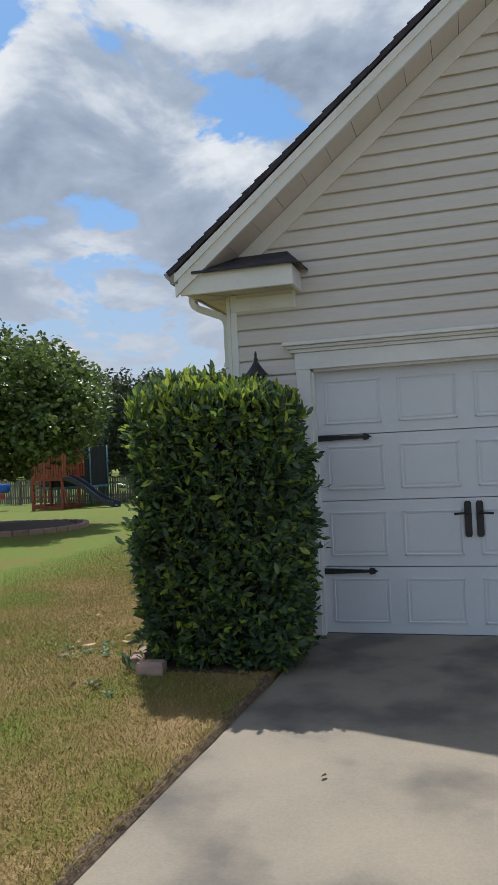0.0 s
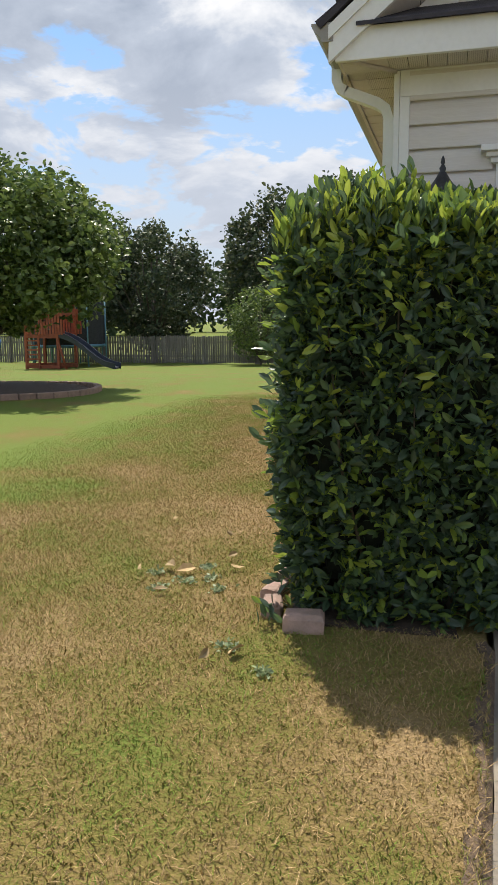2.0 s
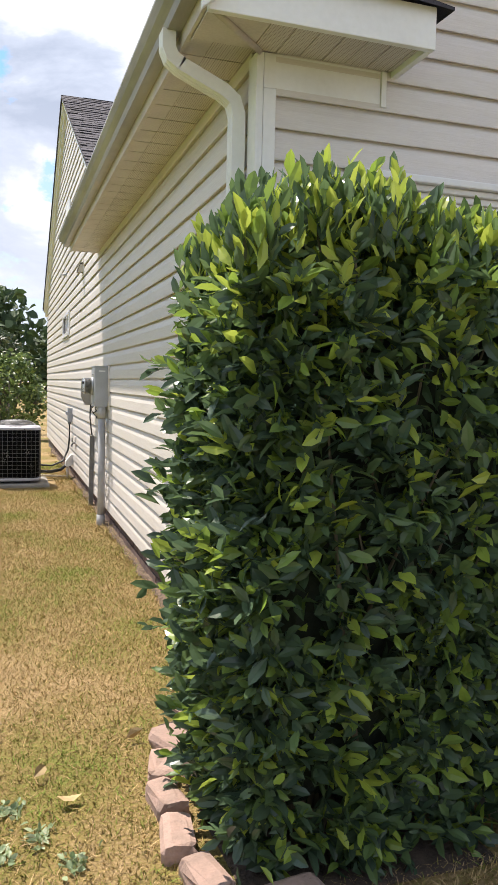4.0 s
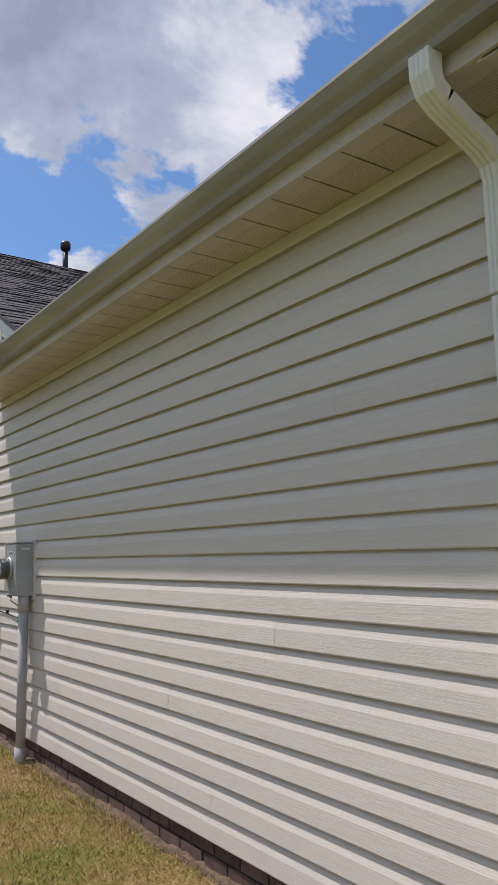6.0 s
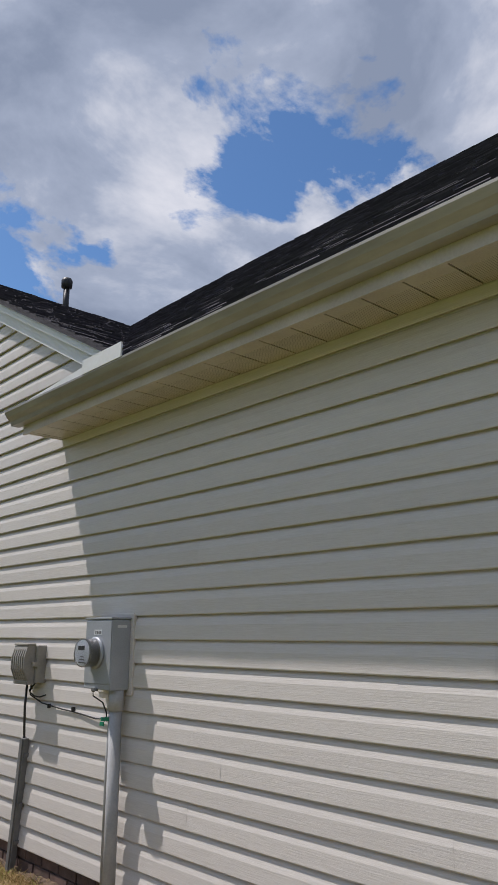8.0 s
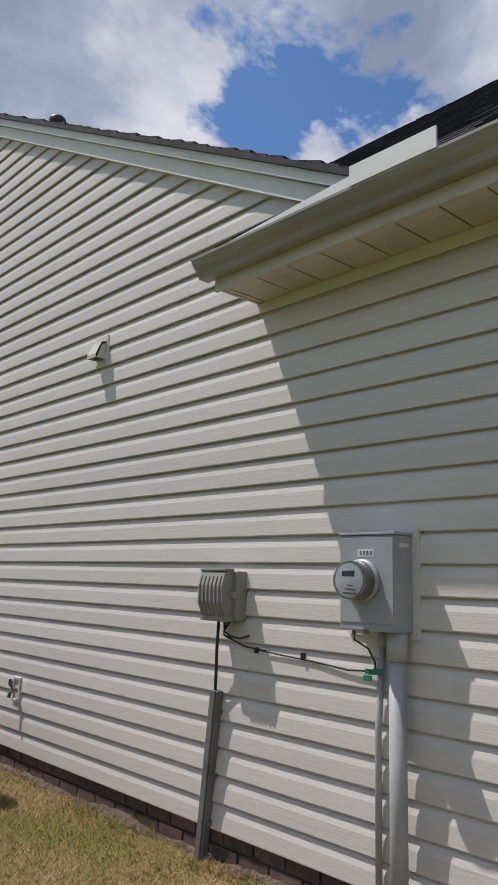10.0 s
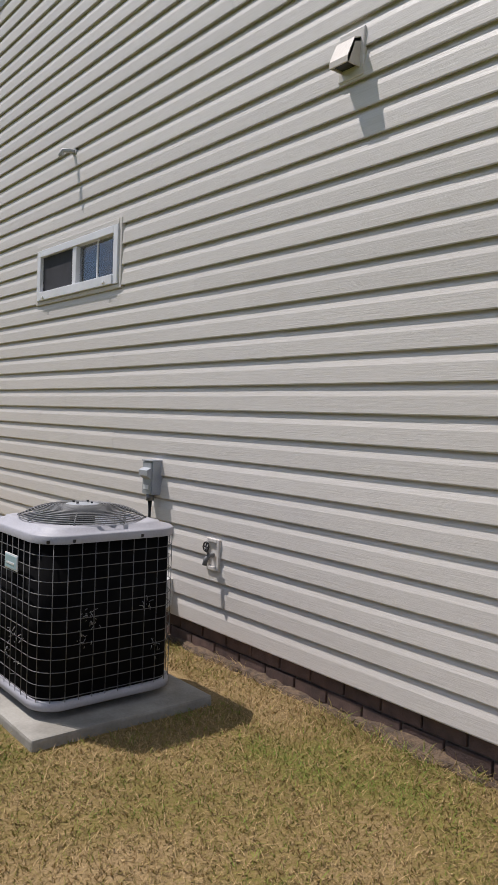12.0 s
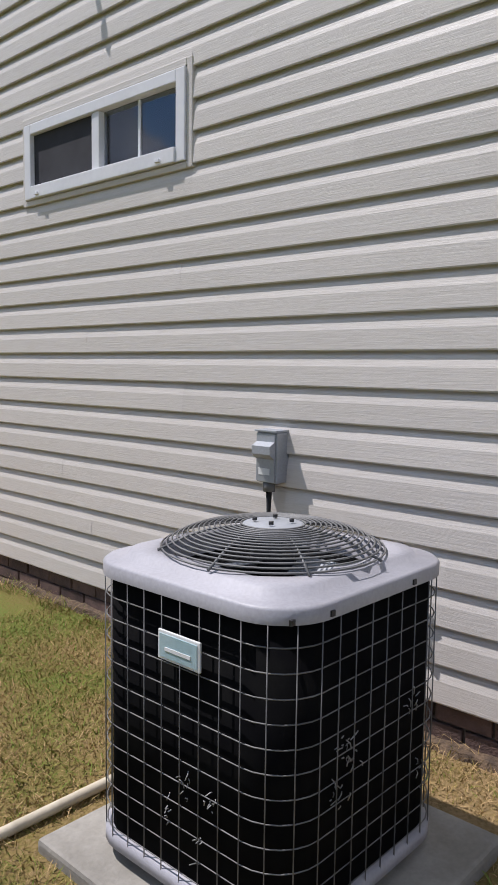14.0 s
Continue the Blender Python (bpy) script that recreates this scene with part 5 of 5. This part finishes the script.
# ---- roof vents ----
for x, y, base, top, r in ((1.20, 10.05, 5.2, 6.68, 0.055), (2.10, 9.35, 5.6, 6.24, 0.042)):
    vt = thing("vent_pipe", (x, y, base), "black roof vent pipe with wider cap above the ridge", "vent pipe", "vent pipes on the roof")
    ptube("pipe", M_BLACK, vt, [(x, y, base), (x, y, top - 0.10)], r, 12)
    ptube("collar", M_BLACK, vt, [(x, y, base + 0.1), (x, y, base + 0.2)], r * 1.5, 12)
    bm = bmesh.new()
    lathe(bm, [(r, top - 0.14), (r * 1.75, top - 0.125), (r * 1.85, top - 0.03), (r * 1.5, top)], x, y, 16)
    part("cap", bm, M_BLACK, vt)
    settle(vt)

# ---- trees ----
def tree(at, height, radius, bottom, material, n, leaf, seed, label, name="tree", trunk=0.16, squash=1.0, lean=0.0):
    rnd = random.Random(seed)
    x, y = at
    z0 = ground_z(x, y)
    tr = thing(name, (x, y, z0), label, "tree" if name == "tree" else "shrub")
    mid = z0 + (height + bottom) / 2
    hz = (height - bottom) / 2
    tips = []
    bm = bmesh.new()
    top = Vector((x + lean, y, z0 + height * 0.7))
    tube(bm, [(x, y, z0 - 0.1), (x + 0.05, y, z0 + bottom * 0.5), (x + lean * 0.4, y + 0.05, z0 + bottom), top], trunk, 10, taper=trunk * 0.25)
    part("trunk", bm, M_BARK, tr, "rough brown trunk")
    limbs = 11
    for k in range(limbs):
        a = k * 2.399 + rnd.uniform(-0.3, 0.3)
        e = rnd.uniform(-0.25, 0.95)
        tip = Vector((x + math.cos(a) * radius * 0.8 * math.cos(e), y + math.sin(a) * radius * 0.8 * math.cos(e), mid + hz * 0.85 * math.sin(e)))
        s = Vector((x, y, z0 + bottom * rnd.uniform(0.6, 1.05)))
        bm = bmesh.new()
        tube(bm, [s, s.lerp(tip, 0.5) + Vector((0, 0, 0.2 * rnd.random())), tip], trunk * 0.45, 6, taper=0.015)
        part("limb", bm, M_BARK, tr)
    clumps = []
    for k in range(150):
        d = Vector((rnd.gauss(0, 1), rnd.gauss(0, 1), rnd.gauss(0, 1))).normalized()
        rad = rnd.uniform(0.45, 1.0) ** 0.5
        bulge = 1 + 0.22 * noise.noise(d * 1.7 + Vector((seed, 0, 0)))
        zz = d.z * hz * rad * bulge
        if d.z < 0:
            zz *= squash
        clumps.append((Vector((x + lean + d.x * radius * rad * bulge, y + d.y * radius * rad * bulge, mid + zz)), rnd.uniform(0.16, 0.30) * radius))
    spots = []
    for k in range(n):
        c, r = clumps[k % len(clumps)]
        d = Vector((rnd.gauss(0, 1), rnd.gauss(0, 1), rnd.gauss(0, 0.8)))
        d = d.normalized() * rnd.random() ** 0.45
        spots.append((c + d * r, Vector((rnd.gauss(0, 1), rnd.gauss(0, 1), rnd.gauss(-0.1, 0.6))), rnd.uniform(0.7, 1.3)))
    cr = new("crown", leaf_cloud("crown", spots, leaf, material, rnd, wide=0.62))
    cr.parent = tr
    tagged(cr, "uneven leafy crown", kind="stuff")
    settle(tr)
    return tr


tree((-8.9, 9.0), 4.5, 2.7, 1.05, M_TREE, 40000, 0.135, 1, "broad green maple with low spreading crown in a mulched bed", squash=0.8)
tree((-13.6, 29.6), 6.6, 2.6, 0.6, M_TREE_DARK, 11000, 0.20, 2, "dense dark green tree behind the wooden fence")
tree((-17.6, 31.5), 7.0, 2.4, 1.0, M_TREE_DARK, 6000, 0.22, 9, "dark green tree behind the play set")
tree((-8.6, 34.0), 8.0, 2.9, 0.8, M_TREE_DARK, 9000, 0.24, 3, "tall dark evergreen tree beyond the fence")
tree((-5.6, 36.0), 8.8, 3.0, 0.8, M_TREE_DARK, 8000, 0.24, 4, "tall dark evergreen tree beyond the fence")
tree((-7.4, 26.0), 3.2, 1.35, 0.25, M_TREE, 4500, 0.13, 5, "loose flowering shrub beside the fence", "shrub", 0.06)
tree((-9.7, 8.1), 1.95, 1.1, 0.1, M_TREE_DARK, 3600, 0.09, 6, "clipped dark shrub beside the maple trunk", "shrub", 0.05)
tree((-0.8, 17.2), 2.2, 0.9, 0.1, M_TREE, 3000, 0.12, 7, "leafy green shrub past the house corner", "shrub", 0.05)
tree((-1.6, 22.0), 3.6, 1.3, 0.5, M_TREE_DARK, 3000, 0.16, 8, "crape myrtle shrub in the back yard", "shrub", 0.06)
rnd = random.Random(31)
spots = []
for k in range(70):
    cx, cy = rnd.uniform(-75, 35), rnd.uniform(80, 115)
    h, r = rnd.uniform(9.0, 13.5), rnd.uniform(2.4, 4.2)
    for j in range(260):
        d = Vector((rnd.gauss(0, 1), rnd.gauss(0, 1), rnd.gauss(0, 1))).normalized() * rnd.random() ** 0.33
        spots.append((Vector((cx + d.x * r, cy + d.y * r, -0.4 + h * 0.5 + d.z * h * 0.5)), Vector((rnd.gauss(0, 1), rnd.gauss(0, 1), rnd.gauss(0, 1))), rnd.uniform(0.7, 1.4)))
woods = new("woodland", leaf_cloud("woodland", spots, 1.1, M_WOODS, rnd, wide=0.8))
tagged(woods, "distant line of green woodland trees", "woods", kind="stuff")

# ---- mulch bed under the maple ----
bm = bmesh.new()
N = 28
ring0 = [bm.verts.new((-9.0 + 2.5 * math.cos(k * math.tau / N), 8.9 + 1.9 * math.sin(k * math.tau / N), ground_z(-9, 9) - 0.03)) for k in range(N)]
ring1 = [bm.verts.new((-9.0 + 2.3 * math.cos(k * math.tau / N), 8.9 + 1.7 * math.sin(k * math.tau / N), ground_z(-9, 9) + 0.07)) for k in range(N)]
for k in range(N):
    bm.faces.new((ring0[k], ring0[(k + 1) % N], ring1[(k + 1) % N], ring1[k]))
bm.faces.new(ring1)
tagged(part("mulch_bed", bm, M_MULCH), "dark mulch bed round the maple trunk", "planting bed", kind="structure")
for k in range(44):
    a = k * math.tau / 44
    bm = bmesh.new()
    box(bm, -0.15, 0.15, -0.06, 0.06, -0.06, 0.11, 0.015)
    st = part("edging_stone", bm, M_STONE)
    px, py = -9.0 + 2.52 * math.cos(a), 8.9 + 1.92 * math.sin(a)
    st.matrix_world = pose(px, py, ground_z(px, py), 0, 0, math.degrees(a) + 90)
    tagged(st, "worn edging stone round the maple bed", "edging stone", "edging stones round the maple bed")

# ---- fence ----
fence = thing("fence", (-14, 27, -0.45), "weathered grey wooden picket fence across the back yard", "fence")
bm = bmesh.new()
prism(bm, [(-0.045, 0.0), (0.045, 0.0), (0.045, 1.14), (0.02, 1.19), (-0.02, 1.19), (-0.045, 1.14)], "y", -0.01, 0.01)
pick_me = mesh_of("picket", bm, M_FENCE)
rnd = random.Random(13)
x = -27.0
while x < -3.5:
    ob = new("picket", pick_me)
    ob.parent = fence
    ob.location = (x, 27.0, ground_z(x, 27.0) + rnd.uniform(-0.01, 0.02) + 0.05 * math.sin(math.pi * ((x + 27) % 2.4) / 2.4))
    x += 0.125 if x < -12.2 else 0.104
for z in (0.3, 0.9):
    pbox("rail", M_FENCE, fence, (-27.0, -3.5, 27.015, 27.055, ground_z(-14, 27) + z, ground_z(-14, 27) + z + 0.09))
x = -27.0
while x < -3.4:
    pbox("post", M_FENCE, fence, (x - 0.05, x + 0.05, 27.06, 27.16, -0.7, ground_z(x, 27) + 1.22))
    x += 2.4
settle(fence)

# ---- play set ----
PX, PY = -15.25, 22.9
PZ = ground_z(PX, PY)
ps = thing("play_set", (PX, PY, PZ), "red-stained cedar play tower with climbing rungs", "play set")
W = 0.70
for dx in (-W, W):
    for dy in (-W, W):
        pbox("post", M_CEDAR, ps, (PX + dx - 0.05, PX + dx + 0.05, PY + dy - 0.05, PY + dy + 0.05, PZ - 0.1, PZ + 2.85))
pbox("deck", M_CEDAR, ps, (PX - W, PX + W, PY - W, PY + W, PZ + 1.27, PZ + 1.33))
for dy in (-W - 0.06, W + 0.03):
    for z in (1.22, 2.1, 0.05):
        pbox("beam", M_CEDAR, ps, (PX - W - 0.05, PX + W + 0.05, PY + dy, PY + dy + 0.04, PZ + z, PZ + z + 0.14))
for dx in (-W - 0.06, W + 0.03):
    for z in (1.22, 2.1, 0.05):
        pbox("beam", M_CEDAR, ps, (PX + dx, PX + dx + 0.04, PY - W, PY + W, PZ + z, PZ + z + 0.14))
for i in range(13):
    xx = PX - W + 0.09 + i * 0.123
    pbox("slat", M_CEDAR, ps, (xx, xx + 0.085, PY - W - 0.085, PY - W - 0.062, PZ + 1.36, PZ + (2.35 if i < 4 or i > 9 else 2.5)))
    pbox("slat", M_CEDAR, ps, (xx, xx + 0.085, PY + W + 0.072, PY + W + 0.095, PZ + 1.36, PZ + 2.35))
for i in range(6):
    pbox("rung", M_CEDAR, ps, (PX - W + 0.08, PX - 0.15, PY - W - 0.11, PY - W - 0.07, PZ + 0.2 + i * 0.18, PZ + 0.26 + i * 0.18))
pbox("ladder_rail", M_CEDAR, ps, (PX - 0.14, PX - 0.06, PY - W - 0.11, PY - W - 0.06, PZ, PZ + 1.22))
bm = bmesh.new()
tube(bm, [(PX + W + 0.35, PY - W - 0.05, PZ), (PX + W - 0.02, PY - W - 0.02, PZ + 1.2)], 0.045, 6)
part("brace", bm, M_CEDAR, ps)
bm = bmesh.new()
prev = None
for k in range(13):
    t = k / 12
    cx, cz = PX + W + 0.02 + 2.35 * t, PZ + 1.30 - 1.22 * (t ** 1.0) + 0.10 * math.sin(math.tau * t) + 0.14 * max(0, t - 0.85)
    row = [bm.verts.new((cx, PY - 0.45 + dy, cz + dz)) for dy, dz in ((-0.27, 0.17), (-0.25, 0.0), (0.25, 0.0), (0.27, 0.17), (0.31, 0.17), (0.29, -0.05), (-0.29, -0.05), (-0.31, 0.17))]
    if prev:
        for i in range(8):
            bm.faces.new((prev[i], prev[(i + 1) % 8], row[(i + 1) % 8], row[i]))
    prev = row
part("slide", bm, M_SLIDE, ps, "dark navy plastic slide")
for dy in (-0.68, -0.22):
    pbox("slide_foot", M_SLIDE, ps, (PX + 3.05, PX + 3.09, PY + dy, PY + dy + 0.03, PZ - 0.05, PZ + 0.12))
settle(ps)
sw = thing("toddler_swing", (-18.0, 23.2, PZ), "blue and red plastic toddler swing hanging from a beam", "swing")
ptube("beam", M_CEDAR, sw, [(-20.5, 23.0, PZ + 2.3), (PX - W, 23.0, PZ + 2.3)], 0.06, 8)
ptube("leg", M_CEDAR, sw, [(-20.5, 22.3, PZ - 0.1), (-20.4, 23.0, PZ + 2.3)], 0.05, 8)
ptube("leg", M_CEDAR, sw, [(-20.5, 23.7, PZ - 0.1), (-20.4, 23.0, PZ + 2.3)], 0.05, 8)
bm = bmesh.new()
lathe(bm, [(0.16, PZ + 0.75), (0.24, PZ + 0.80), (0.26, PZ + 1.15), (0.22, PZ + 1.15)], -17.9, 23.0, 12)
part("bucket_seat", bm, M_BLUE, sw, "blue bucket seat")
pbox("front_bar", M_RED, sw, (-18.1, -17.7, 22.68, 22.76, PZ + 0.52, PZ + 0.72), 0.02)
for dx in (-0.2, 0.2):
    ptube("rope", M_PVC, sw, [(-17.9 + dx, 23.0, PZ + 1.1), (-17.9 + dx * 0.6, 23.0, PZ + 2.3)], 0.012, 5)
settle(sw)
tp = thing("trampoline", (-15.6, 25.2, PZ), "round trampoline with dark safety net and teal pole pads", "trampoline")
R = 1.55
TX, TY = -15.7, 25.2
ring = [(TX + R * math.cos(k * math.tau / 24), TY + R * math.sin(k * math.tau / 24), PZ + 0.85) for k in range(25)]
ptube("frame_ring", M_TEAL, tp, ring, 0.07, 6)
bm = bmesh.new()
lathe(bm, [(R - 0.05, PZ + 0.83), (R - 0.05, PZ + 0.84)], TX, TY, 24)
part("mat", bm, M_NET, tp)
for k in range(8):
    a = k * math.tau / 8 + 0.2
    q = (TX + (R + 0.06) * math.cos(a), TY + (R + 0.06) * math.sin(a))
    ptube("pole", M_TEAL, tp, [(q[0], q[1], PZ - 0.1), (q[0], q[1], PZ + 2.7)], 0.035, 8)
rows = [[(TX + R * math.cos(k * math.tau / 24), TY + R * math.sin(k * math.tau / 24), z) for k in range(25)] for z in (PZ + 0.9, PZ + 2.65)]
bm = bmesh.new()
vv = [[bm.verts.new(p) for p in r] for r in rows]
for k in range(24):
    bm.faces.new((vv[0][k], vv[0][k + 1], vv[1][k + 1], vv[1][k]))
part("net", bm, M_NET, tp, "dark mesh safety net")
settle(tp)

# ---- dry leaves on lawn and drive ----
rnd = random.Random(41)
LITTER = [(-1.04, -1.0, 0.06), (-0.47, -1.58, 0.08), (1.14, -2.58, 0.035), (-1.2, -0.6, 0.09), (-1.1, -0.72, 0.10), (-1.3, -0.75, 0.07), (-0.9, -0.4, 0.06), (-1.0, 0.05, 0.05), (-0.75, -0.55, 0.07), (-0.55, -0.2, 0.06), (-1.75, 6.75, 0.07), (-2.0, -2.6, 0.05), (0.2, -3.2, 0.04), (-0.9, -2.7, 0.05), (0.40, -2.9, 0.06), (-0.62, -1.75, 0.06), (-1.5, 0.3, 0.05), (2.1, -1.1, 0.05)]
for x, y, s in LITTER:
    z = (0.024 if x > drive_x(y) else ground_z(x, y) + 0.025)
    me = leaf_cloud("fallen_leaf", [(Vector((0, 0, 0.004)), Vector((1, 0, 0.12)), 1.0)], s * 1.25, M_DRYLEAF, rnd, 0.4, 0.5)
    ob = new("fallen_leaf", me)
    ob.matrix_world = pose(x, y, z + 0.004, rnd.uniform(-15, 15), rnd.uniform(-8, 8), rnd.uniform(0, 360))
    tagged(ob, "curled dry tan leaf lying on the ground", "leaf", "fallen leaves")

# ---- low weeds in the lawn ----
M_WEED = leaf_mat("weed_leaf", [(0.0, (0.16, 0.22, 0.10)), (0.6, (0.26, 0.33, 0.17)), (1.0, (0.38, 0.42, 0.26))], 0.5, 0.25)
rnd = random.Random(52)
spots = []
for x, y, r in ((-1.12, -0.92, 0.05), (-1.02, -0.80, 0.06), (-0.90, -0.72, 0.045), (-1.22, -0.70, 0.05), (-0.80, -0.88, 0.05), (-0.98, -0.55, 0.04), (-0.55, -1.55, 0.05), (-0.35, -1.75, 0.04)):
    for _ in range(46):
        spots.append((Vector((x + rnd.gauss(0, r * 0.5), y + rnd.gauss(0, r * 0.5), ground_z(x, y) + 0.008)), Vector((rnd.gauss(0, 1), rnd.gauss(0, 1), rnd.uniform(0.1, 0.7))), rnd.uniform(0.7, 1.3)))
weeds = new("lawn_weeds", leaf_cloud("lawn_weeds", spots, 0.026, M_WEED, rnd, 0.2, 0.55))
tagged(weeds, "pale green low weeds growing in dry lawn", "weeds", kind="stuff")

# ---- grass blades ----
def blades(name, n, region, hmin, hmax, seed, accept):
    rng = np.random.default_rng(seed)
    x = rng.uniform(region[0], region[1], n)
    y = rng.uniform(region[2], region[3], n)
    keep = accept(x, y)
    x, y = x[keep], y[keep]
    n = len(x)
    z = np.array([ground_z(a, b) for a, b in zip(x, y)]) - 0.004
    h = rng.uniform(hmin, hmax, n)
    a = rng.uniform(0, math.tau, n)
    w = rng.uniform(0.0011, 0.0026, n)
    lx, ly = rng.normal(0, 0.9, n) * h, rng.normal(0, 0.9, n) * h
    cx, cy = np.cos(a) * w, np.sin(a) * w
    v = np.empty((n, 5, 3))
    v[:, 0] = np.stack([x - cx, y - cy, z], 1)
    v[:, 1] = np.stack([x + cx, y + cy, z], 1)
    v[:, 2] = np.stack([x + lx * 0.45 - cx * 0.8, y + ly * 0.45 - cy * 0.8, z + h * 0.6], 1)
    v[:, 3] = np.stack([x + lx * 0.45 + cx * 0.8, y + ly * 0.45 + cy * 0.8, z + h * 0.6], 1)
    v[:, 4] = np.stack([x + lx, y + ly, z + h * 0.92], 1)
    me = bpy.data.meshes.new(name)
    b = np.arange(n) * 5
    loops = np.stack([b, b + 1, b + 3, b, b + 3, b + 2, b + 2, b + 3, b + 4], 1).reshape(-1)
    me.vertices.add(n * 5)
    me.vertices.foreach_set("co", v.reshape(-1))
    me.loops.add(len(loops))
    me.loops.foreach_set("vertex_index", loops.astype(np.int32))
    me.polygons.add(n * 3)
    me.polygons.foreach_set("loop_start", np.arange(0, n * 9, 3, dtype=np.int32))
    me.update(calc_edges=True)
    me.validate()
    me.materials.append(M_BLADE)
    ob = new(name, me)
    return tagged(ob, "short mown grass blades, green and straw-coloured", "grass", kind="stuff")


def lawn_only(x, y):
    ex = np.interp(y, [q[0] for q in DRIVE_EDGE][::-1], [q[1] for q in DRIVE_EDGE][::-1])
    ok = np.where(y < 0, x < ex - 0.012, x < -0.01)
    ok &= ~((x > -1.24) & (x < -0.30) & (y > 7.04) & (y < 7.96))
    ok &= ~((x > -0.42) & (y > -1.18) & (y < -0.05))
    return ok


def thinning(x, y):
    d = np.maximum(0, -1.7 - x) + 0.8 * np.maximum(0, y - 8.5)
    return lawn_only(x, y) & (np.random.default_rng(9).uniform(0, 1, len(x)) < 1.15 - d / 2.35)


blades("grass", 700000, (-4.4, 0.5, -4.6, 9.6), 0.010, 0.030, 1, thinning)
blades("grass", 6000, (-0.14, 0.0, 0.3, 12.0), 0.02, 0.075, 4, lambda x, y: lawn_only(x, y) & (np.sin(x * 9 + y * 5.3) + np.sin(y * 2.1 + 1) > 0.1))
blades("grass", 5000, (0.30, 0.6, -4.6, -1.3), 0.015, 0.045, 5, lambda x, y: lawn_only(x, y) & (x > np.interp(y, [q[0] for q in DRIVE_EDGE][::-1], [q[1] for q in DRIVE_EDGE][::-1]) - 0.07))
